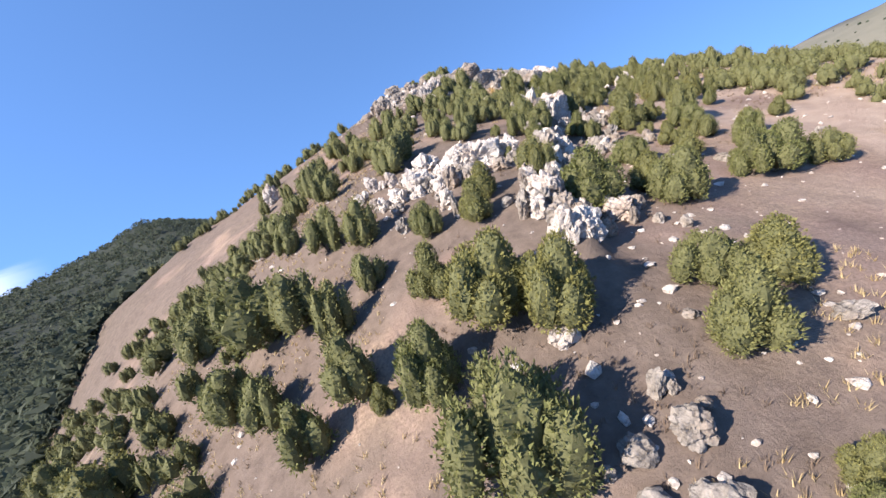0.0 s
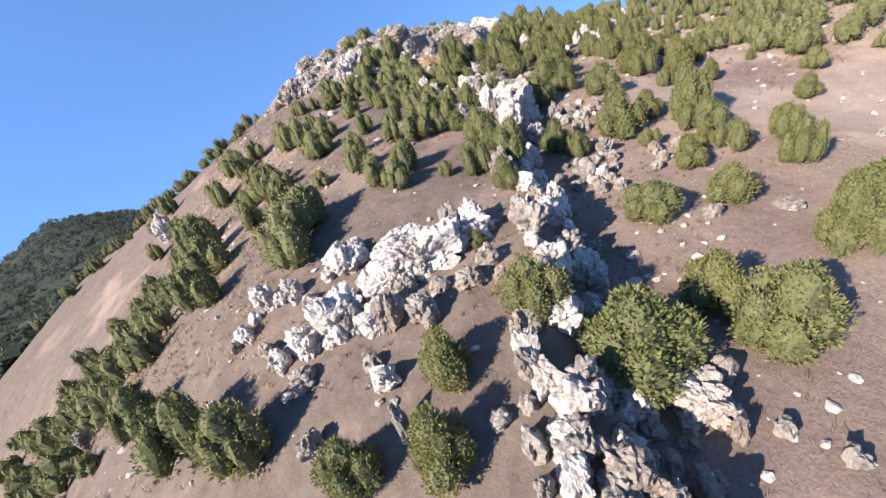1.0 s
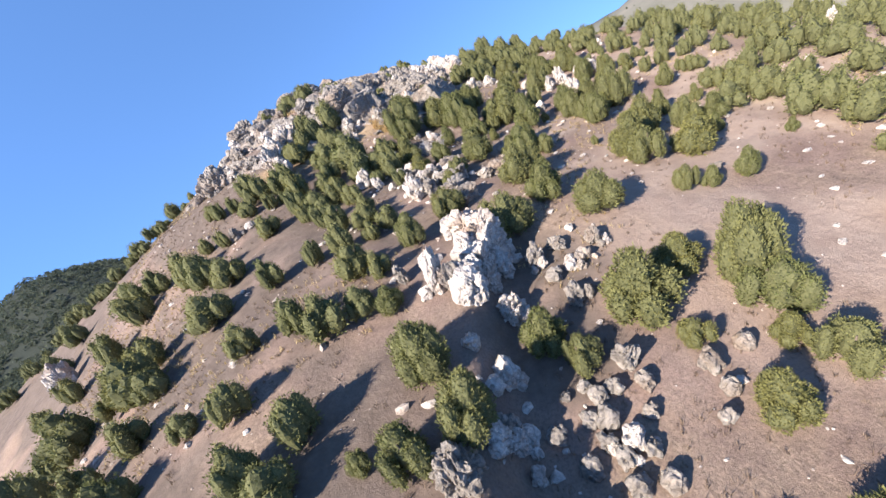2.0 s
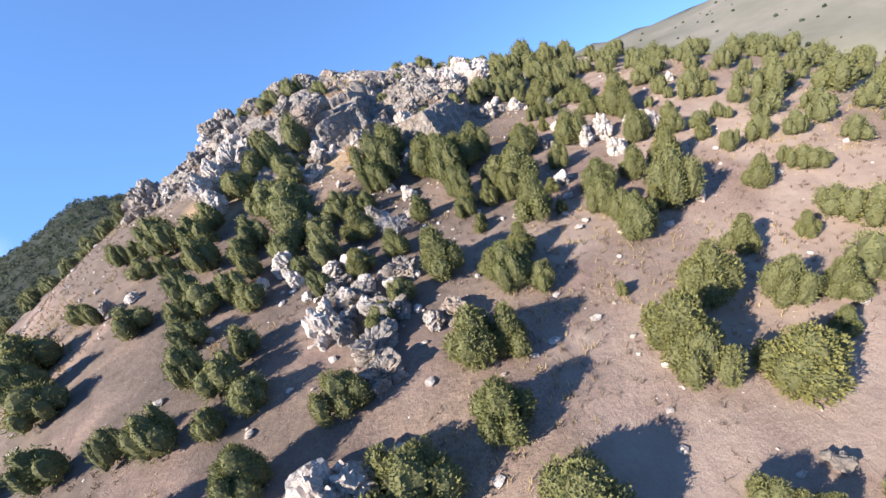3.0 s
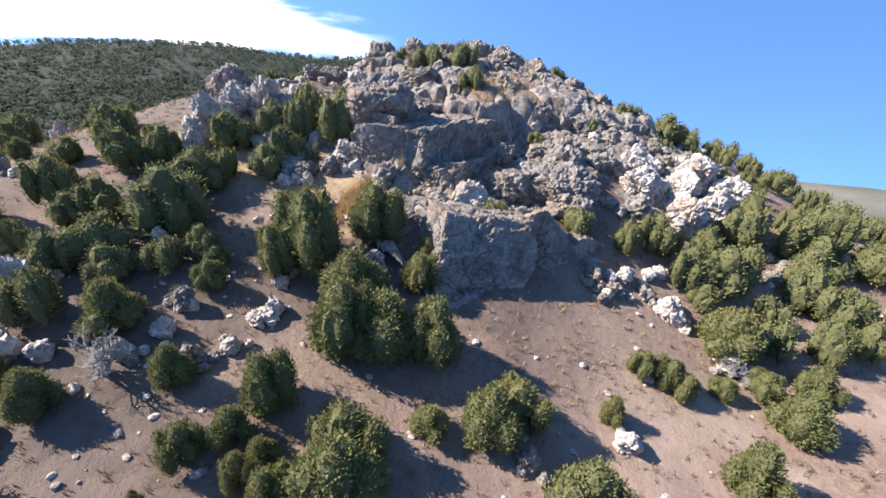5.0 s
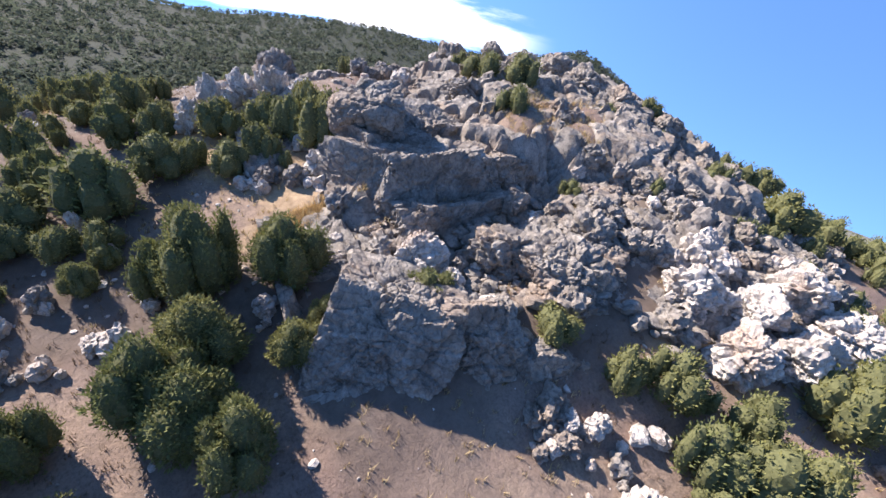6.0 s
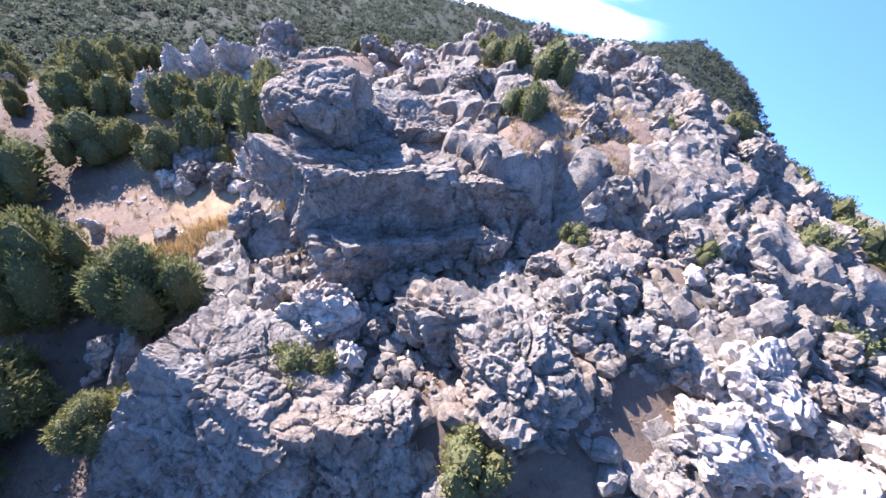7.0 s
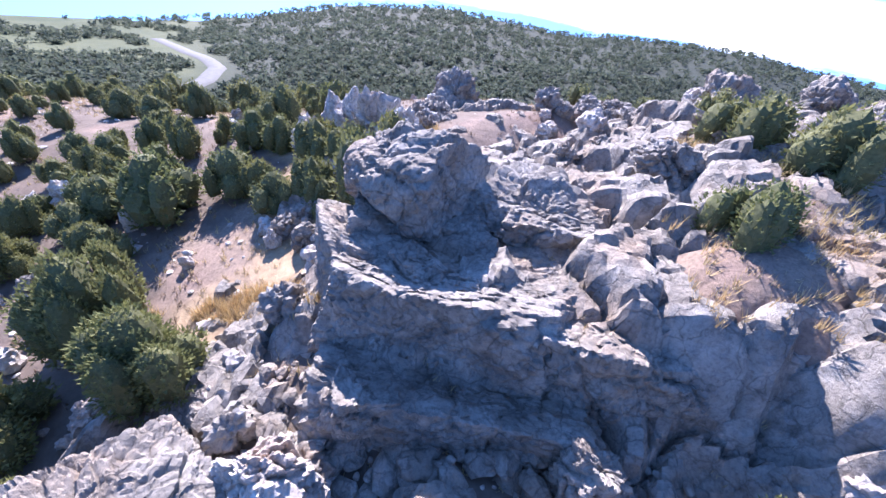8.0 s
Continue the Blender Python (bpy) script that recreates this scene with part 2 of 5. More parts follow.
def hill(x, y):
    crest = np.interp(y, (-60, -20, 20, 45, 70, 88, 97, 106, 115, 150, 220), (16, 24, 34.5, 40.5, 44.5, 48.6, 49.8, 49.2, 47.5, 38, 20))
    off = x - np.interp(y, (-20, 20, 45, 75, 100), (0, 2, 6, 2, 2))
    over, under = (np.sqrt(off * off + 36) + off) / 2, (np.sqrt(off * off + 36) - off) / 2
    z = crest + 1.1 - 0.17 * over + np.maximum(-0.20 * under - np.interp(y, (40, 72), (0.004, 0.0)) * np.maximum(-off - 15, 0) ** 2 - 0.07 * np.maximum(-off - 15, 0), -60)
    z = z - 0.006 * np.maximum(off - 38, 0) ** 2 - 0.13 * np.maximum(x - 31, 0) * smooth(80, 92, y)
    z = z - 2.6 * smooth(1.0, 0.6, np.hypot((x - 8) / 14, (y - 93) / 14))     # the bedrock of the summit stands out of the soil
    z = z - 1.8 * smooth(1.0, 0.3, np.hypot((x - 18.5) / 5.5, (y - 85.5) / 6.5))     # the gully below the cliff wall
    for a, row in zip(SWELL_X, SWELLS):
        for b, s in zip(SWELL_Y, row):
            z = z + s * np.exp(-((x - a) ** 2 + (y - b) ** 2) / (2 * SWELL_R**2))
    # a scarp that faces the morning side, along the crest
    far = x - np.interp(y, SCARP_Y, SCARP_X) - 1.6 * fbm(x / 3.0, y / 3.0, 3, 71)
    step = np.interp(y, (14, 19, 30, 40, 45, 49), (0, 0.9, 1.25, 0.9, 1.1, 0))
    return z + step * (1 - 2 * smooth(-0.7, 0.7, far)) * np.exp(-np.abs(far) / 7.0)


def country(x, y):
    r = np.hypot(x - MID[0], y - MID[1])
    az = np.degrees(np.arctan2(-(x - MID[0]), y - MID[1]))
    at = lambda row: np.interp(az, FAR_AZ, row)
    top_d, low_d, low_z = at(FAR_D), at(VALLEY_D), at(VALLEY_Z)
    rough = 1 + 0.03 * fbm(az / 6.0 + 50, r / 400.0, 3, 7)
    top_z = 54 + top_d * np.tan(np.radians(at(FAR_EL))) * rough
    up = smooth(0, 1, (r - low_d) / (top_d - low_d)) ** 0.8
    z = low_z + (top_z - low_z) * up + fbm(x / 60.0, y / 60.0, 5, 3) * (14 - 11 * smooth(112, 124, az)) * smooth(0, 120, r - low_d) * (1 - 0.8 * up)
    plain = 54 - r * 0.145
    past = np.minimum(top_z - 0.22 * (r - top_d), plain - 20)
    open_side = smooth(118, 130, az)
    past = np.where(open_side > 0, past + (np.minimum(plain, top_z - 0.10 * (r - top_d) + 0.10 * np.maximum(r - 1500, 0)) - past) * open_side, past)
    past = np.where(r > 1500, past * (1 - open_side) + plain * open_side, past)
    return np.where(r > top_d, past, z)


def height(x, y):
    x, y = np.asarray(x, float), np.asarray(y, float)
    r = np.hypot(x - MID[0], y - MID[1])
    k = smooth(75, 175, r)
    z = hill(x, y) * (1 - k) + country(x, y) * k
    return z + fbm(x / 7.0, y / 7.0, 5, 11) * 0.9 * (1 - smooth(100, 200, r))


def ground_at(x, y):
    return float(height(x, y))


# the edge of the summit rocks
FACE = ((2.0, 82.5), (7.0, 80.0), (12.0, 78.4), (15.4, 78.4), (15.6, 86.0), (15.6, 91.5), (17.6, 94.2), (21.5, 96.0), (25.0, 97.2), (24.0, 102.0), (16.0, 108.0), (4.0, 110.0), (-7.0, 103.0), (-6.5, 94.0))


def inside_face(x, y):
    """How far (metres) a place lies inside the edge of the summit rocks; outside: minus."""
    best, sign = np.full(np.shape(x), 1e9), np.zeros(np.shape(x), bool)
    for (ax, ay), (bx, by) in zip(FACE, FACE[1:] + FACE[:1]):
        t = np.clip(((x - ax) * (bx - ax) + (y - ay) * (by - ay)) / ((bx - ax) ** 2 + (by - ay) ** 2), 0, 1)
        best = np.minimum(best, np.hypot(x - ax - t * (bx - ax), y - ay - t * (by - ay)))
        cross = (ay > y) != (by > y)
        sign ^= cross & (x < (bx - ax) * (y - ay) / (by - ay + 1e-9) + ax)
    return np.where(sign, best, -best)


def summit_top(x, y):
    """The height of the bedrock, and the distance inside its edge."""
    s = inside_face(x, y) + 2.4 * fbm(x / 5.0, y / 5.0, 4, 21)
    top = np.interp(y, (78, 82, 86, 90, 94, 98, 102, 106, 112), (46.2, 47.4, 48.3, 49.4, 50.5, 51.0, 51.2, 51.0, 49.4))
    top = top - np.interp(y, (80, 86, 90, 95, 106), (0.0, 0.06, 0.15, 0.24, 0.26)) * np.maximum(x - 8, 0) - 0.10 * np.maximum(-2 - x, 0)
    base = height(x, y) - 0.5
    run = np.interp(y, (80, 84, 92), (4.0, 7.5, 6.5))     # how far the broken slope runs out below the edge
    part = np.interp(y, (80, 86, 91), (0.12, 0.12, 0.30))
    lower = part * smooth(0, 1, (s + run) / (run - 0.8)) + (1 - part) * smooth(-1.2, 0.6, s)
    return base + np.maximum(top - base, 0) * lower, s


def surface_at(x, y):
    return max(ground_at(x, y), float(summit_top(np.array(float(x)), np.array(float(y)))[0]))


# ---- building ----
def mesh_object(name, verts, faces, mat, parent=None, flat=False):
    me = bpy.data.meshes.new(name)
    me.from_pydata(verts, [], faces)
    me.materials.append(mat)
    if not flat:
        me.polygons.foreach_set("use_smooth", np.ones(len(me.polygons), bool))
    me.update()
    ob = new(name, me)
    if parent:
        ob.parent = parent
    return ob


def build_ground():
    def axis(lo, hi, step, reach):
        core = np.arange(lo, hi + step / 2, step)
        out, d = [], step
        while not out or out[-1] < reach:
            d *= 1.09
            out.append((out[-1] if out else 0) + d)
        out = np.array(out)
        return np.concatenate([lo - out[::-1], core, hi + out])
    xs, ys = axis(-40, 62, 0.52, 4300), axis(-12, 125, 0.52, 4300)
    gx, gy = np.meshgrid(xs, ys)
    gz = height(gx, gy)
    nx, ny = len(xs), len(ys)
    idx = np.arange(nx * ny).reshape(ny, nx)
    quads = np.stack([idx[:-1, :-1], idx[:-1, 1:], idx[1:, 1:], idx[1:, :-1]], -1).reshape(-1, 4)
    verts = np.stack([gx, gy, gz], -1).reshape(-1, 3)
    ob = mesh_object("ground", verts.tolist(), quads.tolist(), SOIL)
    r = np.hypot(gx - MID[0], gy - MID[1]).ravel()
    az = np.degrees(np.arctan2(-(gx - MID[0]), gy - MID[1])).ravel()
    cover = np.zeros((nx * ny, 4), np.float32)
    cover[:, 3] = 1
    east = 1 - smooth(12, 26, np.abs(az + 45) - 55)
    cover[:, 0] = smooth(80, 150, r) * east
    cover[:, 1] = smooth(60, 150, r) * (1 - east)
    cover[:, 2] = smooth(210, 260, r) * smooth(124, 136, az)
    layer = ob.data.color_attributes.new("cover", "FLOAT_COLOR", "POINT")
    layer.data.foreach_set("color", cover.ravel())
    # juniper litter on the sunny flank, bleached grass on the other; tones also offset the slopes' sunlight
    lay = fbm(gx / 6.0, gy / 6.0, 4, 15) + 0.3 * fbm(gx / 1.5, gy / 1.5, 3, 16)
    growth_shade = np.zeros((nx * ny, 4), np.float32)
    growth_shade[:, 0] = (smooth(-0.12, 0.10, lay + 0.05 + 0.10 * smooth(8, -6, gx)) * 0.85 * smooth(12, 0, gx - 3 - 20 * smooth(46, 58, gy))).ravel()
    growth_shade[:, 1] = (smooth(-0.10, 0.12, lay + 0.06) * 0.85 * smooth(13, 27, gx - 12 * smooth(58, 68, gy))).ravel()
    for ax, ay, reach in ((5, 74, 4.4), (8, 75, 4.2), (11, 76.5, 3.8), (14, 78.6, 2.2), (1.5, 72.5, 4.0), (14.5, 75, 2.4), (29, 91, 3.0), (27.5, 93, 2.5)):
        d = np.hypot(gx - ax, gy - ay) + 5 * fbm(gx / 2.5, gy / 2.5, 4, 18)
        growth_shade[:, 2] = np.maximum(growth_shade[:, 2], (0.85 * smooth(reach, reach - 1.6, d)).ravel())
    # dark litter patches; at the cliff foot, scarp and block they paint shade
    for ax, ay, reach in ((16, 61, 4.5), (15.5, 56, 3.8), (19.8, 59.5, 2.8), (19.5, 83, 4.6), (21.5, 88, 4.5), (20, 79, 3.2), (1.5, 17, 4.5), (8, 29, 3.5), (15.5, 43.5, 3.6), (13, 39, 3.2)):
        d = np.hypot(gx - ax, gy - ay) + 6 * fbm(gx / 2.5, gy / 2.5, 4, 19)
        growth_shade[:, 0] = np.maximum(growth_shade[:, 0], (0.9 * smooth(reach, reach - 2.2, d)).ravel())
    layer = ob.data.color_attributes.new("growth_shade", "FLOAT_COLOR", "POINT")
    layer.data.foreach_set("color", growth_shade.ravel())
    tagged(ob, "dry tan hillside soil with sparse straw-coloured grass", "ground", kind="structure")
    return ob


build_ground()


# ---- junipers ----
def cone_limb(verts, faces, a, b, ra, rb, sides=6):
    a, b = Vector(a), Vector(b)
    q = (b - a).to_track_quat("Z", "Y")
    base = len(verts)
    for p, r in ((a, ra), (b, rb)):
        for k in range(sides):
            t = 2 * math.pi * k / sides
            verts.append(tuple(p + q @ Vector((r * math.cos(t), r * math.sin(t), 0))))
    for k in range(sides):
        j = (k + 1) % sides
        faces.append((base + k, base + j, base + sides + j, base + sides + k))
    faces.append(tuple(base + sides + k for k in range(sides)))


def juniper(rng, squat, tufts, lobes, scale=1.0, blades=10, fine=2):
    """A juniper one metre high and one metre wide: trunk, limbs, and a crown of upright lobes covered in tufts of scale leaves."""
    empty = new("juniper")
    tv, tf = [], []
    lean = Vector((rng.uniform(-0.05, 0.05), rng.uniform(-0.05, 0.05), 0))
    cone_limb(tv, tf, (0, 0, -0.12), lean + Vector((0, 0, 0.30)), 0.05, 0.036, 6)
    cone_limb(tv, tf, lean + Vector((0, 0, 0.30)), 2 * lean + Vector((0, 0, 0.75)), 0.036, 0.012, 5)
    cols = [(Vector((rng.uniform(-0.06, 0.06), rng.uniform(-0.06, 0.06), 0.50)), 0.23 * squat, 0.44)]
    for k in range(lobes):
        t, d = 2 * math.pi * (k + rng.random() * 0.8) / lobes, rng.uniform(0.16, 0.30) * squat
        top, low = rng.uniform(0.50, 0.92) * (1.1 - 0.5 * d), rng.uniform(0.0, 0.10)
        cols.append((Vector((d * math.cos(t), d * math.sin(t), (top + low) / 2)), rng.uniform(0.13, 0.22) * (0.7 + 0.3 * squat), (top - low) / 2))
        cone_limb(tv, tf, lean * 0.5 + Vector((0, 0, 0.08)), cols[-1][0], 0.026, 0.008, 4)
    mesh_object("trunk", tv, tf, BARK, empty)
    shift = Vector((rng.uniform(-9, 9), rng.uniform(-9, 9), rng.uniform(-9, 9)))

    def skin(c, r, h, n, k):
        k *= 1 + 0.30 * noise.noise(n * 2.2 + c * 7 + shift) + 0.12 * noise.noise(n * 6.0 + c * 7)
        return c + Vector((n.x * r * k, n.y * r * k, n.z * h * (0.6 + 0.4 * k)))

    v, f = [], []
    for c, r, h in cols:          # the dense twigs inside, crown shade put into their darker leaf colour
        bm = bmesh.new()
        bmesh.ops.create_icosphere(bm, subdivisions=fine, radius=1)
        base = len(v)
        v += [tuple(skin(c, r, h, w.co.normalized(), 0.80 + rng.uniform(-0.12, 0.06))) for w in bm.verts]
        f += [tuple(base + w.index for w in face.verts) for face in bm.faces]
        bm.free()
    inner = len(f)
    area = sum(r * h for _, r, h in cols)
    for c, r, h in cols:          # tufts that stand out and up from them
        count = int(1.7 * tufts * r * h / area)
        for k in range(count):
            rise = 1 - 1.9 * (k + 0.5) / count
            t, flat = 2.39996 * k + rng.uniform(-0.2, 0.2), math.sqrt(1 - rise * rise)
            n = Vector((flat * math.cos(t), flat * math.sin(t), rise))
            p = skin(c, r, h, n, rng.uniform(0.80, 0.98))
            if p.z < 0.02 or any(o is not c and ((p.x - o.x) ** 2 + (p.y - o.y) ** 2) / (a * a) + ((p.z - o.z) / b) ** 2 < 0.62 for o, a, b in cols):
                continue
            up = (n * 0.8 + Vector((rng.uniform(-0.3, 0.3), rng.uniform(-0.3, 0.3), 0.7))).normalized()
            q = up.to_track_quat("Z", "Y")
            long = rng.uniform(0.05, 0.095) * scale
            for _ in range(blades):
                t, s = rng.uniform(0, 2 * math.pi), rng.uniform(0.006, 0.028) * scale
                foot = p + q @ Vector((s * math.cos(t), s * math.sin(t), rng.uniform(-0.4, 0.3) * long))
                spread = rng.uniform(0.2, 0.9)
                tip = foot + (q @ Vector((spread * math.cos(t), spread * math.sin(t), 1.0)).normalized()) * long * rng.uniform(0.3, 0.55)
                side = (q @ Vector((-math.sin(t), math.cos(t), rng.uniform(-0.5, 0.5)))) * rng.uniform(0.007, 0.013) * scale
                base = len(v)
                v += [tuple(foot + side), tuple(tip), tuple(foot - side)]
                f.append((base, base + 1, base + 2))
    span, top = (max(p[0] for p in v) - min(p[0] for p in v) + max(p[1] for p in v) - min(p[1] for p in v)) / 2, max(p[2] for p in v)
    v = [(p[0] / span, p[1] / span, p[2] / top) for p in v]
    ob = mesh_object("crown", v, f, LEAF, empty, flat=True)
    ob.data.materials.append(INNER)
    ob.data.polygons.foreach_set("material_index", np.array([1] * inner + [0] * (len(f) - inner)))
    return tagged(empty, "olive-green juniper with a dense lobed crown on dry soil", "tree", "junipers on the ridge")


rng = random.Random(5)
SHAPES = ((1.0, 5), (1.1, 6), (0.8, 4), (1.2, 7), (0.9, 5))
KINDS = [juniper(rng, s, 560, n, 1.05, 8) for s, n in SHAPES] + [juniper(rng, s, 240, n, 1.4, 5) for s, n in SHAPES]
USED = set()


def plant(x, y, tall, wide, rng, near=True):
    k = (2 if wide < 0.70 * tall else rng.choice((0, 1, 3, 4))) + (0 if near else 5)
    z = surface_at(x, y) - 0.05 * tall
    lean = float(np.interp(y, (45, 62), (6, 0)))
    m = pose(x, y, z, rng.uniform(-6, 6), lean + rng.uniform(-6, 6), 0) @ pose(0, 0, 0, 0, 0, rng.uniform(0, 360))
    if k in USED:
        ob = copy_thing(KINDS[k], m)
    else:
        USED.add(k)
        ob = KINDS[k]
        ob.matrix_basis = m
    ob.scale = (wide * 1.06, wide * 1.06, tall * 1.05)
    return ob


def near_path(x, y):
    return abs(x - np.interp(y, (0, 25, 45, 65, 80), (2, 10, 22, 27, 26))) < 13 and y < 84


# where they stand: x, y, height, width
STAND_A = (
    (4.6, 7.1, 1.3, 1), (5.3, 8, 1.4, 1.1), (-1.8, 9.9, 4.3, 3.8), (5.8, 11.6, 3, 2.4), (-3.5, 13.4, 3.1, 2.4), (-5.6, 14.1, 1.3, 1),
    (9.4, 14.2, 2.5, 2.6), (1.5, 14.2, 3.5, 2.8), (-9.1, 14.2, 2.8, 2.1), (6.7, 14.5, 2.1, 2.5), (-0.9, 15.4, 3.7, 3.4), (-6.8, 15.5, 3, 2.3),
    (-11.9, 17, 2.9, 2.3), (-3, 17.8, 2.7, 2.1), (-23.7, 19.4, 4, 4), (-14.9, 19.4, 3.3, 2.9), (-10.6, 21.6, 3.8, 3.3), (-8.2, 19.2, 3.2, 2.1), (-6.2, 21, 2.1, 2), (0.1, 21.5, 2.3, 2),
    (11, 22.1, 3.1, 3), (-2.5, 22.3, 2, 1.8), (6.6, 22.7, 3.8, 3.7), (-14, 23.2, 4.6, 4.6), (1.1, 23.5, 2.2, 1.8), (10.5, 23.9, 2.5, 2.4),
)
STAND_B = (
    (-32.5, 24.1, 3.4, 3.2), (17.1, 24.5, 3.3, 2.5), (4.5, 24.6, 2.2, 2.2), (-6.7, 25.1, 3.1, 2.4), (19.3, 25.4, 3.2, 3.4), (22.7, 25.6, 2.3, 2.5),
    (-20.5, 26.3, 3.4, 3.2), (-9.4, 26.8, 3.2, 2.5), (31.3, 27.7, 2.5, 2.8), (4.1, 28.9, 0.8, 0.9), (16.4, 29.6, 2, 2.4), (12.6, 29.9, 2.1, 2.5),
    (-13.3, 30, 2.9, 2.2), (22.2, 30.9, 2.7, 2.1), (7.2, 32.9, 1.9, 1.5), (17.7, 33.2, 2, 2), (20.8, 33.5, 1.9, 2.2), (24.1, 33.5, 2.1, 2.1),
    (-4.5, 33.8, 2.9, 3), (20.3, 34.9, 1.4, 1.4), (6.7, 35.6, 2.4, 1.9), (-10.6, 35.9, 2.9, 2.5), (8.7, 35.9, 2.6, 2.1), (17.7, 36.3, 1.2, 1.4),
)
STAND_C = (
    (4.9, 36.4, 1, 0.9), (21.2, 36.4, 2.3, 2.7), (-3.8, 36.4, 3, 3.4), (2.1, 36.8, 1.9, 2.1), (30.2, 37.2, 1.8, 1.8), (13.6, 37.3, 1.8, 1.6),
    (21.9, 37.7, 3.8, 2.9), (1, 37.8, 2.2, 1.7), (17.3, 38.4, 3.4, 3.3), (8.2, 38.6, 2.9, 2.2), (3.2, 38.6, 2.1, 1.8), (12.8, 38.9, 2.3, 2),
    (20, 39.4, 1.9, 2.2), (-5.5, 40.5, 2.1, 1.9), (-11.4, 40.5, 2.9, 2.9), (35.1, 40.6, 1.8, 2.1), (0.1, 41.3, 1.9, 1.9), (-18.1, 41.9, 2.4, 2.1),
    (-2.7, 42.3, 1.3, 1.5), (7.8, 43, 1.5, 1.5), (4.6, 43.3, 2.5, 2.2), (-8.8, 43.3, 2.3, 1.8), (6.5, 43.4, 1.8, 1.7), (28.8, 43.5, 1.9, 1.4),
)
STAND_D = (
    (26.4, 43.6, 1.3, 1.2), (37.3, 43.7, 2.7, 3.2), (-32.3, 43.8, 3.4, 3.2), (45.3, 44.1, 2.2, 2.2), (25.3, 44.2, 1.6, 1.4), (-6.5, 44.3, 2.2, 1.9),
    (3.2, 44.4, 2.2, 1.7), (0.3, 45.1, 2, 1.8), (20.5, 45.1, 2.6, 2.9), (34.5, 45.4, 1, 0.8), (7.9, 45.5, 1.7, 1.4), (-14.1, 45.6, 4.2, 3.4),
    (37.2, 46.1, 2.9, 3.4), (15.2, 46.4, 2.9, 3.4), (6.6, 46.6, 2.1, 2.2), (29.5, 47.7, 2.9, 3), (10.4, 47.7, 2.1, 1.9), (19.1, 48.2, 2.5, 2.4),
    (-6.7, 48.2, 2.1, 2.3), (26.6, 48.4, 2.7, 2.4), (32.5, 48.8, 1.4, 1.1), (-8.3, 49.4, 3.1, 3.4), (45.1, 49.8, 2.5, 3), (26.5, 49.9, 3.4, 3),
)
STAND_E = (
    (38.5, 49.9, 2.4, 2.9), (13.3, 50.2, 2, 2.3), (6.5, 50.4, 2.3, 1.8), (34, 50.4, 2.1, 1.8), (8.4, 50.5, 1.4, 1.3), (4.4, 50.6, 1.8, 1.4),
    (-10.8, 50.6, 2, 2), (1.5, 50.8, 2.2, 1.7), (32, 50.9, 2.5, 1.9), (-3.1, 51, 2.7, 3.2), (20.1, 51.3, 2.6, 2), (9.6, 51.4, 1.6, 1.8),
    (18.7, 51.5, 3, 2.5), (38.4, 51.6, 2.2, 1.8), (55.8, 51.7, 2.4, 2.8), (29.4, 52, 3.5, 2.7), (-8.7, 52.6, 2.3, 2.5), (8.2, 52.8, 1.8, 2.1),
    (26.2, 53.2, 0.8, 0.6), (14.9, 53.4, 1.5, 1.2), (39.1, 53.6, 2.2, 2.6), (-17.2, 53.7, 3.4, 3.4), (6.3, 53.7, 2.4, 1.8), (36.4, 54, 1.5, 1.1),
)
STAND_F = (
    (-30.4, 54.2, 2.2, 2.1), (15.1, 54.3, 1.3, 1.6), (33.2, 54.4, 2.2, 1.7), (8.4, 54.6, 1.9, 1.6), (38.8, 55, 1.7, 1.8), (23, 55, 1.6, 1.7),
    (-2.4, 55.2, 2.4, 2.8), (16.2, 55.4, 1.5, 1.6), (21.9, 55.5, 2.8, 2.4), (21.4, 56.5, 1.7, 2), (5.3, 56.5, 1.9, 1.8), (47.6, 56.9, 2.9, 3.4),
    (29.5, 57.2, 2.7, 2.4), (-4.8, 57.4, 3.3, 2.6), (18.7, 57.5, 3, 2.8), (21.4, 57.5, 1, 0.7), (23.1, 57.8, 2.2, 1.7), (12, 57.9, 1.7, 1.3),
    (7.9, 58.3, 1.7, 2), (41.4, 58.3, 1.3, 1.5), (4, 58.4, 1.8, 1.4), (37.7, 58.6, 2.2, 1.7), (29.7, 58.8, 2.3, 1.8), (40.7, 58.8, 1.5, 1.7),
)
STAND_G = (
    (14.2, 59.1, 1.8, 2), (31.7, 59.1, 1.7, 1.3), (5.1, 59.2, 2.1, 2.5), (0.7, 59.3, 2, 2.3), (33.2, 59.4, 3.8, 2.9), (6.9, 59.7, 2.1, 2.1),
    (40.5, 59.7, 1.2, 0.9), (-7.1, 60.1, 3.3, 3.2), (29, 60.1, 2.4, 1.9), (16.5, 60.2, 2, 1.8), (-16.7, 60.4, 3.4, 2.6), (10.5, 60.4, 1.3, 1.4),
    (21.5, 60.5, 1.1, 0.9), (25.2, 60.7, 3.4, 2.9), (3.4, 60.8, 2.4, 1.9), (26.9, 60.9, 1.1, 0.8), (21.8, 61.3, 1, 0.8), (12.1, 61.3, 2.5, 2.1),
    (7.2, 61.6, 1.9, 1.5), (43.4, 61.8, 1.9, 1.5), (-13.2, 62, 3.1, 2.4), (-3.8, 62.4, 1.7, 1.3), (9.6, 62.4, 2.3, 2.1), (30.2, 62.5, 2.6, 2.5),
)
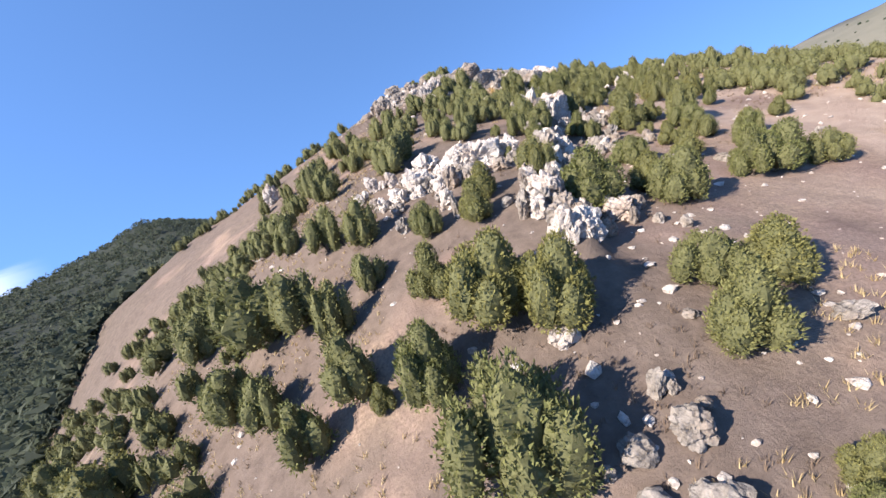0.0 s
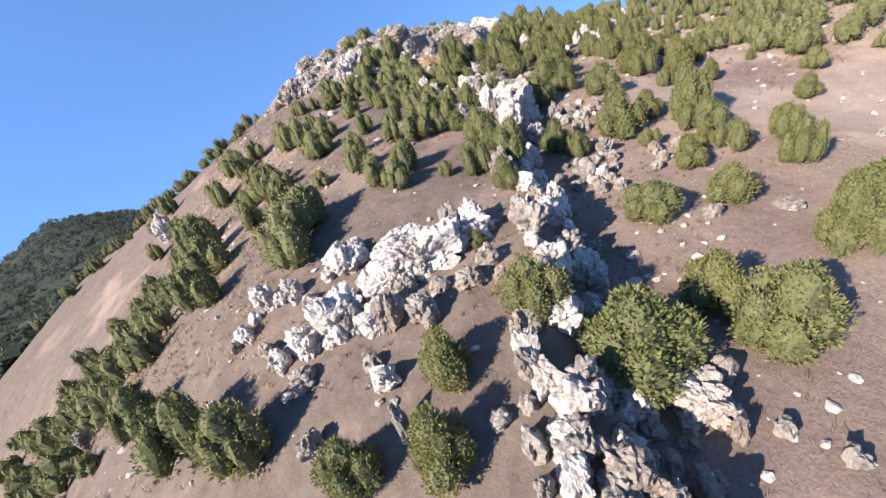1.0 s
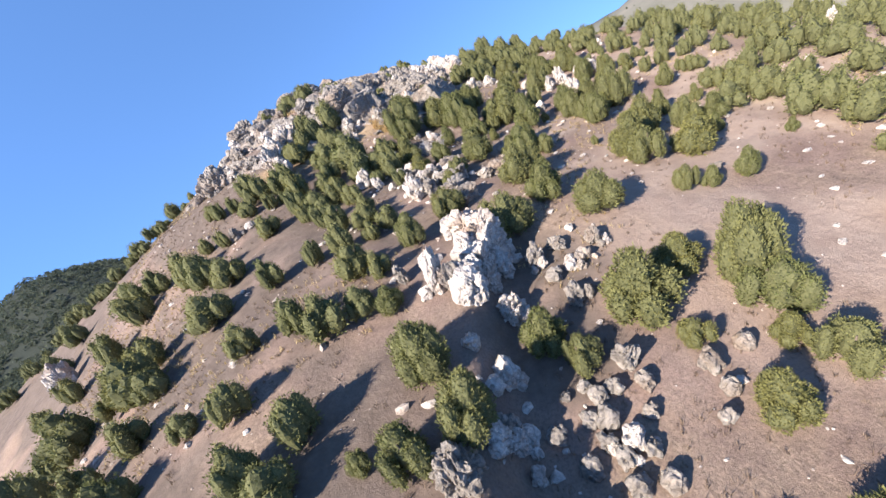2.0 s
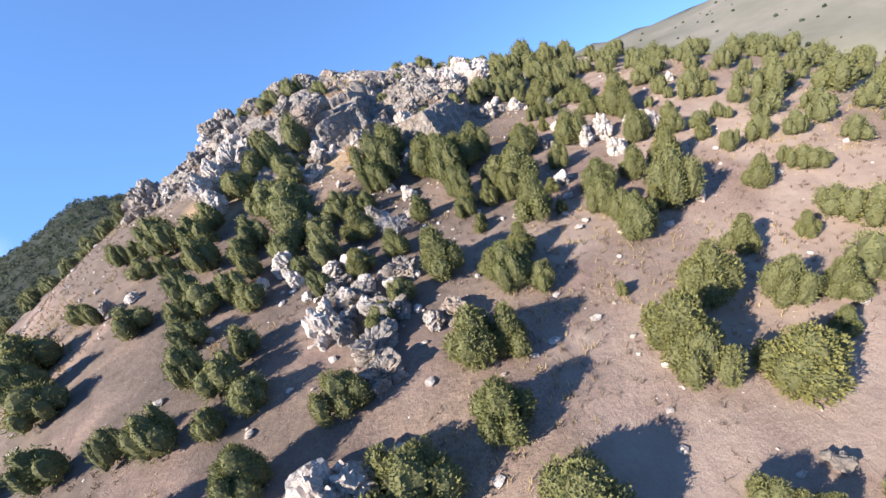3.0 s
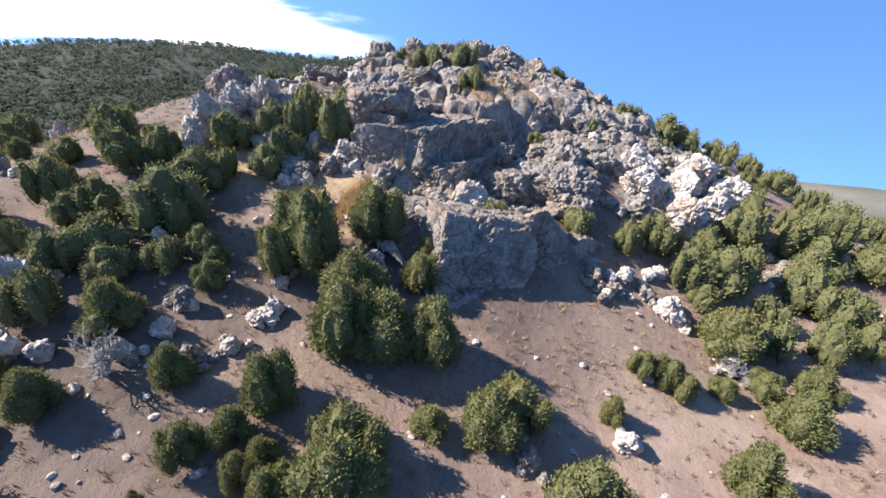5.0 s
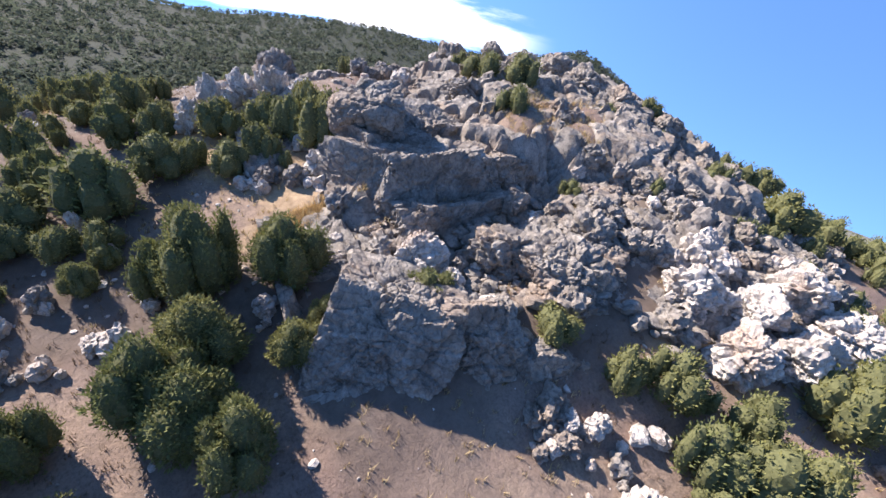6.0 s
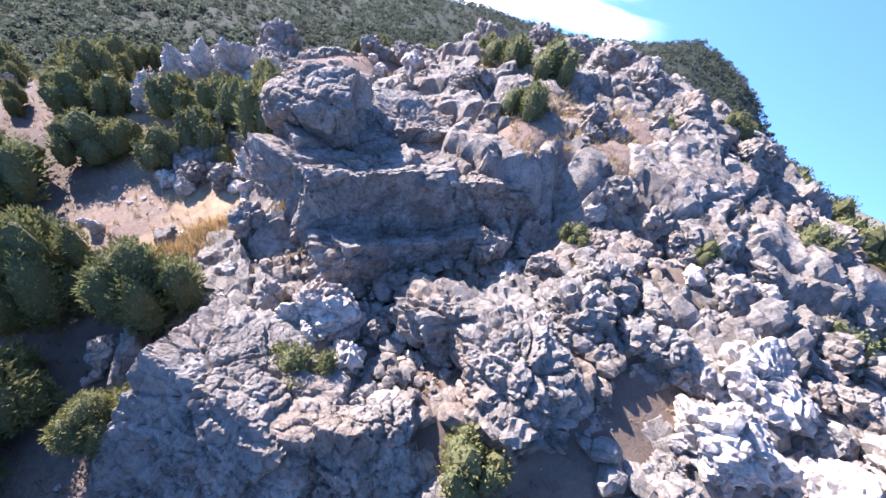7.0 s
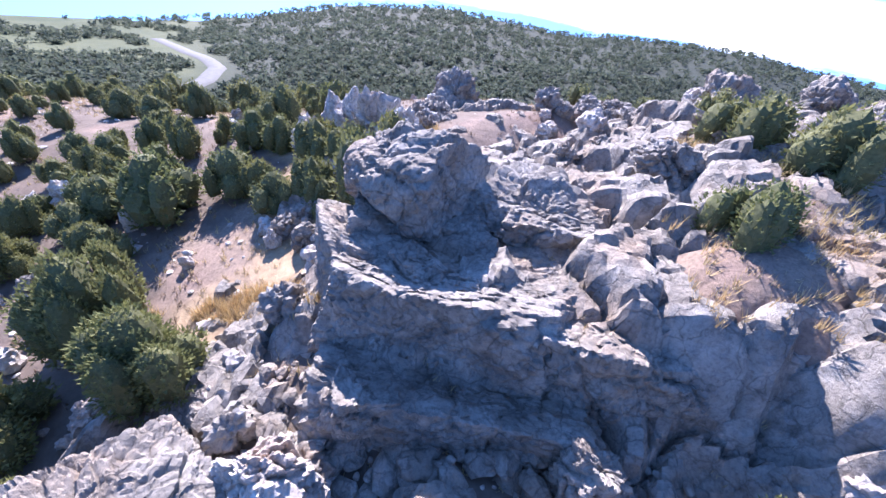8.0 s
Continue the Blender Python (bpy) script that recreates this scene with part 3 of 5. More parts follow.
STAND_H = (
    (39.5, 62.6, 1.7, 1.3), (-23.5, 62.8, 2.7, 2.3), (41.5, 62.8, 1.9, 1.6), (21.3, 62.9, 1.7, 1.6), (32.9, 63.1, 2.5, 2), (14.1, 63.2, 2.4, 2.6),
    (35.3, 63.2, 3.1, 2.4), (-28, 63.6, 2.4, 2.1), (3.8, 63.6, 2.9, 2.4), (-5.7, 63.6, 1.6, 1.4), (23.2, 63.8, 1.6, 1.3), (18.4, 63.9, 2.1, 1.6),
    (27.4, 63.9, 1.1, 1.2), (6.3, 63.9, 2, 2), (-11.5, 63.9, 2.6, 2.2), (11.5, 64.1, 2, 2.4), (21.8, 64.2, 1.6, 1.5), (24.5, 64.2, 2.2, 1.7),
    (9.7, 64.3, 2.5, 2.9), (0.8, 64.4, 1.7, 1.4), (-14.4, 64.4, 3.4, 3.4), (23.1, 64.6, 1.6, 1.3), (1.9, 64.8, 1.2, 0.9), (39.5, 65.1, 1.7, 1.3),
)
STAND_I = (
    (6.8, 65.1, 2.7, 2.2), (26, 65.5, 3.5, 3.4), (-1.4, 65.6, 1.7, 2), (12.4, 65.9, 1.8, 1.9), (21.6, 66, 2.8, 2.2), (51.2, 66.4, 2.9, 3.4),
    (42.5, 66.4, 1, 0.7), (40.4, 66.6, 1.4, 1.7), (25, 66.9, 2.5, 3), (14.8, 66.9, 1.6, 1.5), (42.2, 67, 1.4, 1.1), (29.5, 67, 2.2, 1.7),
    (9.8, 67.1, 3.8, 4.1), (38.8, 67.3, 1.8, 1.9), (3.2, 67.4, 0.8, 0.8), (12.6, 67.4, 1.9, 1.8), (46.9, 67.6, 3.3, 2.5), (2, 67.6, 2.6, 2.5),
    (13.6, 67.7, 1.2, 1.4), (36.2, 67.9, 2.9, 2.2), (-0.5, 68, 3.4, 3), (-3.3, 68.7, 1.8, 1.4), (-4.9, 68.9, 2, 1.5), (26.5, 69.4, 1.4, 1.6),
)
STAND_J = (
    (21.2, 69.5, 3.8, 3.3), (2.7, 69.6, 2.5, 2.4), (40.1, 69.7, 1.4, 1.3), (-5.8, 69.7, 1.9, 1.7), (7, 69.8, 2.9, 3.4), (15.8, 69.8, 3, 2.3),
    (-1.1, 70.2, 1.1, 1.1), (22.7, 70.5, 3.4, 3.4), (28.4, 70.9, 3, 2.5), (32.4, 71, 3.1, 3), (44.9, 71.1, 1.5, 1.4), (16, 71.2, 4.6, 3.8),
    (19.9, 71.3, 3.4, 3.4), (6.9, 71.4, 2.1, 2), (24.5, 71.9, 3.4, 2.6), (43.5, 71.9, 2.7, 2.2), (-30.4, 72, 3.3, 2.8), (28.6, 72.3, 2.3, 2.7),
    (38.2, 72.4, 2.3, 1.8), (40.5, 72.8, 1, 0.9), (42.5, 73.2, 1.1, 0.9), (4.2, 73.4, 2.6, 3.1), (8.5, 73.5, 2.3, 2.6), (50.2, 73.6, 1.6, 1.3),
)
STAND_K = (
    (37.9, 73.9, 4, 3.1), (21.3, 74.3, 2, 2.3), (42.7, 74.7, 1.8, 1.8), (17.4, 74.9, 3.5, 3.4), (8.1, 75.1, 2.5, 2.4), (31.7, 75.3, 1.5, 1.2),
    (20.6, 75.7, 1.5, 1.6), (5.3, 76, 2.7, 2.6), (47.1, 76.1, 1.4, 1.2), (36.9, 76.2, 2.6, 2.3), (9.5, 76.3, 1.1, 0.9), (-30, 76.5, 3.4, 2.8),
    (7.1, 76.9, 3.1, 2.4), (52.7, 77.6, 1.6, 1.3), (43.5, 78, 2.5, 2.6), (41.4, 78.3, 1.2, 1), (6.4, 78.5, 3.2, 2.4), (9.4, 78.6, 4.1, 3.2),
    (31.7, 78.6, 1.6, 1.3), (33.7, 78.9, 1.5, 1.4), (33, 79, 1.7, 1.4), (32.3, 79.1, 1.5, 1.2), (21.7, 79.8, 2.1, 2.5), (35.1, 80.6, 1.2, 1.2),
)
STAND_L = (
    (38, 80.8, 2.4, 2.6), (57.2, 81, 2, 2.4), (36.7, 82.2, 1.5, 1.8), (53.2, 83.3, 2.1, 2.5), (38.8, 83.8, 1.8, 2.1), (34.5, 83.8, 3.1, 3.3),
    (25.4, 84.3, 1.9, 2.2), (49.9, 85.2, 1.8, 2.1), (28.3, 85.9, 2.4, 1.9), (32.9, 86.2, 1.6, 1.9), (31.8, 86.6, 2.9, 2.6), (39.1, 87.2, 2.6, 2),
    (29.2, 87.5, 2.7, 2.5), (33.1, 87.8, 3.4, 3.4), (44.4, 87.9, 2, 1.6), (30.1, 88.3, 1.7, 2), (45.8, 88.7, 2, 2.3), (48.9, 89.1, 2.1, 2.3),
    (40.7, 89.1, 2.5, 2), (34.3, 89.4, 3.2, 2.7), (32.1, 89.6, 2.7, 2.1), (39.7, 90.6, 2.8, 2.7), (38.1, 90.7, 3.2, 3.3), (11.3, 91.3, 2.5, 2.6),
)
STAND_M = (
    (18, 91.5, 1.4, 1.6), (4.8, 92.7, 2.9, 3.4), (37.4, 92.8, 3.2, 3.1), (0.9, 92.9, 2.2, 2.1), (42.9, 93.1, 2.1, 2.5), (33.9, 93.7, 4.1, 3.2),
    (7.7, 94.4, 2.9, 3.4), (36.8, 95.5, 3.4, 3.4), (20.9, 95.6, 1.3, 1.2), (41.2, 96.9, 3.1, 3), (38.5, 97.8, 4.1, 3.1), (44.5, 98.2, 2.8, 2.2),
    (13.1, 99, 1.5, 1.7), (21.6, 100.8, 2.1, 2), (16.4, 101.5, 1.2, 1.3), (25, 103.9, 3.1, 3.7), (43.5, 104, 2.8, 2.2), (12.6, 104.6, 2.1, 2.4),
    (19.8, 114.6, 2.9, 3.4),
)
PLANTED = []
for stand in (STAND_A, STAND_B, STAND_C, STAND_D, STAND_E, STAND_F, STAND_G, STAND_H, STAND_I, STAND_J, STAND_K, STAND_L, STAND_M):
    for x, y, tall, wide in stand:
        plant(x, y, tall, wide, rng, near_path(x, y))
        PLANTED.append((x, y))


# ---- rocks ----
def rock_shape(size, seed, sub, craggy=1.0, planes=16, grain=1.0, boxy=False):
    """Points and faces of a broken limestone block: a cut polyhedron, split into joint blocks, with noise at real size."""
    r = random.Random(seed)
    cuts = []
    for _ in range(planes):
        n = Vector((r.gauss(0, 1), r.gauss(0, 1), r.gauss(0, 0.8))).normalized()
        cuts.append((n, r.uniform(0.66, 0.95)))
    if boxy:      # six main faces and a few struck corners
        for axis in ((1, 0, 0), (-1, 0, 0), (0, 1, 0), (0, -1, 0), (0, 0, 1), (0, 0, -1)):
            cuts.append(((Vector(axis) + Vector((r.gauss(0, 0.10), r.gauss(0, 0.10), r.gauss(0, 0.10)))).normalized(), r.uniform(0.58, 0.66)))
    shift = Vector((r.uniform(-50, 50), r.uniform(-50, 50), r.uniform(-50, 50)))
    bm = bmesh.new()
    bmesh.ops.create_icosphere(bm, subdivisions=sub, radius=1)
    pts = []
    mean = (size[0] + size[1] + size[2]) / 3
    room = min(1.0, mean / 1.6) * craggy
    steps = ((0.55, 0.34), (1.25, 0.20), (2.9, 0.09)) if mean > 0.6 else ((0.7, 0.26), (1.6, 0.13), (3.4, 0.05))
    for w in bm.verts:
        d = w.co.normalized()
        k = 1.0
        for n, off in cuts:
            c = d.dot(n)
            if c > 0.2:
                k = min(k, off / c)
        p = Vector((d.x * k * size[0], d.y * k * size[1], d.z * k * size[2]))
        q = (p + shift) * grain
        warp = noise.noise_vector(q * 0.9) * 0.35
        push = mean * 0.16 * noise.fractal(q * (0.9 / mean), 1.0, 2.0, 3)
        for scale, depth in steps:
            near, cells = noise.voronoi(Vector((q.x + warp.x, q.y + warp.y, (q.z + warp.z) * 1.35)) * scale)
            push += room * depth * (noise.noise(cells[0] * 13.7) - 0.75 * max(0.0, 0.13 - near[1] + near[0]) / 0.13)
        push += room * (0.08 if boxy else 0.10) * (noise.ridged_multi_fractal(q * 1.6, 0.9, 2.1, 5, 1.0, 2.0) - 1.0)
        push += room * (0.09 if boxy else 0.05) * noise.fractal(q * 6.0, 0.8, 2.0, 3)
        pts.append(tuple(p + d * push))
    faces = [tuple(w.index for w in face.verts) for face in bm.faces]
    bm.free()
    return pts, faces


def smooth_by_angle(ob):
    ob.data.set_sharp_from_angle(angle=radians(20))


def rock(name, x, y, z, size, turn, mat, seed, sub=5, craggy=1.0, tip=(0, 0), label="", group="", planes=16, boxy=False):
    pts, faces = rock_shape(size, seed, sub, craggy, planes, 1.0, boxy)
    ob = mesh_object(name, pts, faces, mat)
    smooth_by_angle(ob)
    ob.matrix_world = pose(x, y, z, tip[0], tip[1], turn)
    return tagged(ob, label, "rock", group)


ROCK_KINDS = []
for k in range(36):
    pts, faces = rock_shape((0.52, 0.48, 0.54), 100 + k % 12, 5 - k // 12, 1.7, 12, 2.2)
    me = bpy.data.meshes.new("boulder")
    me.from_pydata(pts, [], faces)
    me.polygons.foreach_set("use_smooth", np.ones(len(me.polygons), bool))
    me.set_sharp_from_angle(angle=radians(18))
    me.materials.append(PALE if k % 2 else ROCK)
    ROCK_KINDS.append(me)


def boulder(x, y, tall, wide, rng, pale=None, sink=0.25, z=None, name="boulder"):
    k = rng.randrange(6) * 2 + (rng.random() < (0.8 if y < 50 else 0.55) if pale is None else bool(pale))
    ob = new(name, ROCK_KINDS[k + (0 if max(wide, tall) > 1.9 else 12 if max(wide, tall) > 1.0 else 24)])
    base = surface_at(x, y) if z is None else z
    ob.matrix_world = pose(x, y, base + tall * (0.5 - sink), rng.uniform(-15, 15), rng.uniform(-15, 15), rng.uniform(0, 360)) @ Matrix.Diagonal((wide * 1.05, wide * 0.95, tall * 1.15, 1))
    return tagged(ob, "pale weathered limestone boulder set in the slope" if k % 2 else "grey craggy limestone boulder set in the slope", "rock", "limestone boulders")


def crag(x, y, tall, wide, rng):
    """A rock; a wide one is a broken heap of several."""
    if wide < 1.25 or (y > 55 and tall > 1.15 * wide):
        boulder(x, y, tall, wide, rng, pale=y > 55)
        return
    boulder(x, y, tall, wide * 0.68, rng)
    for _ in range(3 if wide < 2 else 5):
        t, d, w = rng.uniform(0, 6.28), wide * rng.uniform(0.25, 0.55), wide * rng.uniform(0.22, 0.45)
        boulder(x + d * math.cos(t), y + d * math.sin(t), min(tall, w * rng.uniform(0.7, 1.3)), w, rng, name="rock_fragment")


# where the crags stand: x, y, height, width
CRAGS_A = (
    (2.6, 7.9, 0.9, 1), (2.2, 8.3, 0.5, 0.7), (1.1, 8.4, 0.6, 0.9), (0.5, 9.3, 0.4, 0.4), (1.4, 9.5, 0.6, 1), (2.8, 9.5, 1, 1.1),
    (3.5, 10.1, 0.5, 0.5), (2.7, 10.8, 1, 0.5), (3.1, 10.8, 0.5, 0.5), (9.5, 12.1, 0.4, 1.1), (12.9, 12.7, 0.4, 0.8), (5.2, 13, 0.3, 0.5),
    (1.3, 13.5, 0.7, 1.4), (9.1, 18.7, 0.7, 0.6), (4.5, 19.2, 0.5, 0.5), (5.8, 19.3, 1, 0.9), (3.6, 19.3, 0.5, 0.8), (4.2, 19.7, 0.5, 0.5),
    (8.5, 19.8, 0.6, 0.6), (2.2, 19.8, 1.1, 0.5), (5.3, 19.9, 0.9, 0.7), (7.4, 20, 1.1, 0.5), (3.8, 20, 0.7, 0.5), (6.2, 20.3, 0.6, 0.6),
)
CRAGS_B = (
    (4.5, 20.4, 0.6, 0.6), (2.4, 20.7, 1, 0.8), (5.5, 20.9, 0.8, 0.9), (7.6, 21.1, 0.9, 1.5), (4.4, 21.2, 0.7, 0.9), (6.9, 21.5, 0.7, 0.8),
    (8.5, 21.6, 1, 0.9), (1.9, 21.7, 0.6, 0.7), (2.8, 21.7, 0.8, 0.6), (4.3, 21.8, 0.6, 0.7), (3.2, 22.4, 1.6, 0.7), (5.8, 22.4, 0.7, 1.4),
    (-0.7, 22.7, 1.4, 0.5), (-3.8, 23.9, 1.1, 0.9), (3.6, 23.9, 1.1, 0.6), (-0.9, 24.6, 1.1, 1.3), (-1.3, 25.5, 0.7, 0.8), (4.2, 26.4, 0.8, 0.8),
    (1, 26.4, 1.5, 1.2), (-4.1, 26.5, 0.8, 1.2), (3, 26.9, 1, 1.2), (-0.3, 27, 1.7, 1.2), (1.9, 27.4, 0.7, 0.8), (4.1, 27.6, 1, 1),
)
CRAGS_C = (
    (-1.7, 27.7, 1.1, 1), (18, 27.9, 0.6, 1.1), (7, 27.9, 0.7, 0.7), (-5.1, 28, 1, 1.3), (0.6, 28, 1, 1.1), (-2.6, 28, 2.3, 1.5),
    (14.8, 28.7, 0.6, 0.9), (-5.7, 28.8, 0.8, 0.9), (-0.9, 29.4, 1, 1.4), (6.5, 29.6, 1.5, 1), (-3.3, 29.7, 1.2, 1.4), (1.6, 29.8, 1.7, 2.6),
    (-6.9, 30.4, 1, 1.3), (4.6, 30.4, 1.5, 1.5), (27.7, 30.7, 0.6, 1.2), (-1.6, 31.3, 1.5, 2.3), (-4.4, 31.4, 1.2, 1.3), (3.6, 31.4, 1.3, 1.3),
    (-5.9, 31.8, 1.4, 1.6), (13.2, 32.9, 0.8, 0.8), (12.2, 33.2, 0.8, 0.8), (16, 33.7, 0.7, 0.6), (13.4, 33.9, 0.7, 0.7), (12.5, 34.1, 0.7, 0.8),
)
CRAGS_D = (
    (11.4, 34.3, 0.7, 0.9), (13.1, 34.4, 1.1, 1.3), (17, 34.4, 0.8, 0.7), (12.3, 34.7, 0.7, 0.7), (14.2, 34.9, 0.7, 0.7), (12.9, 35.3, 1, 0.9),
    (17.2, 35.4, 0.8, 1), (18.9, 35.5, 0.8, 0.8), (-21.7, 35.6, 1.5, 1.1), (12.3, 35.6, 0.6, 0.8), (11, 35.7, 0.6, 0.9), (9.1, 35.7, 0.7, 0.8),
    (14.8, 35.8, 0.8, 0.8), (10.1, 36, 0.9, 1.3), (13.8, 36.1, 0.7, 0.7), (13.1, 36.1, 0.7, 0.8), (9.8, 36.3, 1, 0.9), (12.1, 36.7, 0.4, 0.5),
    (12.9, 36.7, 0.5, 0.6), (14.9, 36.7, 1.3, 1), (8.6, 36.8, 1.1, 0.7), (15.9, 40.1, 1, 0.5), (15.3, 40.3, 1.2, 1), (7.7, 40.7, 0.7, 0.4),
)
CRAGS_E = (
    (15.3, 41.9, 0.9, 1), (16.4, 42.1, 0.7, 1.3), (17.2, 42.3, 0.8, 0.9), (40.5, 42.4, 1.6, 1.8), (10.3, 42.6, 2.7, 1.5), (18.4, 43.1, 1.1, 1.4),
    (15.3, 43.4, 1.5, 1.4), (16.7, 43.8, 0.8, 1.1), (8.9, 44.3, 1.4, 0.7), (28, 44.8, 0.5, 0.8), (-26.2, 48.5, 1.2, 2.1), (17.5, 53.6, 0.8, 1.2),
    (13.5, 53.9, 1.6, 1.2), (41.5, 54.3, 0.7, 1.2), (12.4, 54.4, 1.8, 1.8), (13.5, 54.8, 0.9, 1.1), (14.4, 55.6, 1, 1), (12.4, 55.8, 1.3, 1),
    (13.5, 56.3, 1.2, 1.2), (53.7, 56.3, 1.5, 0.7), (15.8, 56.8, 0.8, 1), (14.5, 57.2, 1.1, 1), (17.2, 57.4, 0.4, 0.5), (11.1, 57.7, 0.7, 0.6),
)
CRAGS_F = (
    (15.6, 57.8, 0.9, 1), (34.5, 58.9, 1.3, 0.6), (7.3, 59.3, 0.5, 0.5), (8.2, 59.4, 0.5, 0.5), (10.3, 59.5, 1.2, 0.9), (12.4, 59.7, 1.1, 1.2),
    (13.4, 60.1, 1, 1), (8.1, 60.1, 0.8, 0.8), (14.1, 60.9, 0.9, 1), (9.5, 61.1, 1.9, 1.6), (9.4, 62.1, 1.3, 1.3), (-2.7, 62.5, 1.2, 1.4),
    (28, 62.6, 0.3, 0.8), (16, 62.9, 1.1, 1.3), (-1.3, 63, 0.7, 1), (15.9, 64.4, 1.1, 1.4), (17.9, 64.7, 1.1, 1.3), (28.5, 64.7, 1, 1.2),
    (15, 65.6, 1.3, 1.4), (18.3, 66, 0.8, 1.3), (10.6, 66.4, 1.3, 0.7), (33.8, 66.8, 1.7, 1.2), (34.7, 67.3, 0.9, 0.8), (17.7, 67.5, 0.7, 1.2),
)
CRAGS_G = (
    (13, 67.9, 1, 0.5), (18.1, 67.9, 0.6, 0.8), (17.7, 68.3, 1, 0.9), (37.6, 68.7, 2.1, 1.8), (-28.3, 68.8, 3.6, 2.2), (16.6, 69.3, 0.8, 0.8),
    (39, 69.9, 0.6, 0.6), (16.3, 70.1, 0.7, 0.7), (33.2, 70.1, 1.8, 1.9), (34.9, 70.5, 2.5, 1.7), (37.6, 70.9, 1.1, 1.9), (30, 71.1, 1.1, 1.3),
    (12.5, 71.5, 0.7, 0.6), (2.4, 71.7, 2.4, 1.9), (1.6, 73.5, 3.1, 2.3), (18.8, 73.5, 1, 1.6), (34.4, 73.6, 0.5, 0.5), (9.9, 73.7, 0.8, 1.3),
    (32.5, 74.7, 0.9, 1.1), (10.2, 74.9, 1.3, 2), (2.5, 75, 3.3, 2.4), (11.1, 76.5, 1.3, 2), (3.7, 76.6, 3.6, 2.7), (45.2, 76.9, 1, 0.8),
)
CRAGS_H = (
    (12.2, 77.6, 0.8, 1), (4.8, 78.4, 2.9, 2.4), (32.3, 78.6, 0.3, 0.4), (5.1, 80, 1.8, 2), (28.8, 82.7, 0.8, 2.3), (35.1, 83, 1.2, 2.2),
    (28.2, 83.2, 0.7, 1.1), (31.8, 83.9, 1.6, 2), (30.3, 84, 0.9, 1.4), (28.9, 84, 1, 1.1), (29.9, 85.5, 0.7, 1), (30.4, 86.1, 0.9, 0.9),
    (44.3, 90.4, 0.9, 1.3), (29.6, 91, 0.7, 1.2), (36.1, 91.7, 1.1, 1.7), (41.9, 93.5, 0.9, 1), (36.7, 93.8, 0.9, 2.5), (43.3, 95.7, 1.3, 0.8),
)
for row in (CRAGS_A, CRAGS_B, CRAGS_C, CRAGS_D, CRAGS_E, CRAGS_F, CRAGS_G, CRAGS_H):
    for x, y, tall, wide in row:
        crag(x, y, tall, wide, rng)


# crags along the scarp
r3 = random.Random(14)
for y in np.arange(17.5, 47.5, 0.62):
    x = float(np.interp(y, SCARP_Y, SCARP_X))
    for _ in range(2):
        a, b, w = x + r3.uniform(-1.5, 0.9), y + r3.uniform(-0.3, 0.3), r3.uniform(0.55, 1.7)
        if 31 < y < 41 and r3.random() < 0.6:
            continue
        boulder(a, b, w * r3.uniform(0.8, 1.5), w, r3, pale=r3.random() < 0.65, sink=0.35, name="scarp_rock")


# ledges and fins of layered rock that break through the slope
r4 = random.Random(77)
for x, y, size, turn, mat in (
    (14.1, 56.3, (1.5, 1.1, 1.2), 30, ROCK), (15.5, 54.9, (1.6, 1.0, 1.2), -20, ROCK), (14.8, 52.7, (1.5, 1.1, 1.4), 60, ROCK), (19.8, 52.3, (1.3, 1.0, 1.5), 20, ROCK),
    (16.6, 58.1, (1.4, 1.2, 1.0), 75, ROCK), (13, 57.9, (1.2, 1.1, 1.0), 10, ROCK), (14.9, 51.1, (1.3, 1.0, 1.2), 40, ROCK), (18.4, 53.9, (1.2, 0.9, 0.9), -35, ROCK),
    (1.9, 29.2, (2.0, 1.2, 1.3), 8, PALE), (0.1, 28.9, (1.5, 1.0, 1.2), -15, PALE), (4, 29.5, (1.3, 0.9, 1.4), 20, PALE), (-2.3, 28.4, (1.5, 1.0, 1.2), 12, PALE),
    (-3.8, 28.2, (1.2, 1.0, 1.1), -25, PALE), (-0.6, 27.4, (1.2, 0.8, 1.0), 30, PALE), (3.4, 22.3, (0.5, 1.3, 1.3), 5, PALE), (3, 19.9, (0.45, 1.2, 1.1), -8, PALE),
    (7, 23.1, (1.0, 1.2, 1.3), 35, PALE), (7.2, 21.1, (0.9, 1.2, 1.2), -30, PALE),
):
    rock("ledge", x, y, surface_at(x, y) + 0.12 * size[2], size, turn + r4.uniform(-8, 8), mat, 300 + int(10 * x + y), 5, 1.25, (r4.uniform(-10, 10), r4.uniform(4, 18)), "pale fractured limestone ledge breaking through the soil" if mat == PALE else "grey fractured limestone ledge breaking through the soil", "limestone ledges", 9, True)


# a block that stands free on the scarp, and the rounded boulder on the ledge below it
rock("standing_block", 13.4, 45.0, 38.5, (2.9, 1.6, 4.1), 42, PALE, 231, 6, 0.8, (3, -6), "tall pale limestone block standing on the scarp", "limestone ledges", 7, True)
rock("standing_block", 11.6, 43.6, 37.9, (1.1, 1.2, 2.8), 30, PALE, 232, 5, 0.8, (5, 4), "pale limestone splinter beside the tall block", "limestone ledges", 8, True)
rock("ledge_boulder", 1.0, 29.7, surface_at(1.0, 29.7) + 0.55, (1.65, 1.2, 1.25), 10, PALE, 233, 6, 0.7, (4, 6), "large rounded pale limestone boulder on the ledge", "limestone ledges", 14)


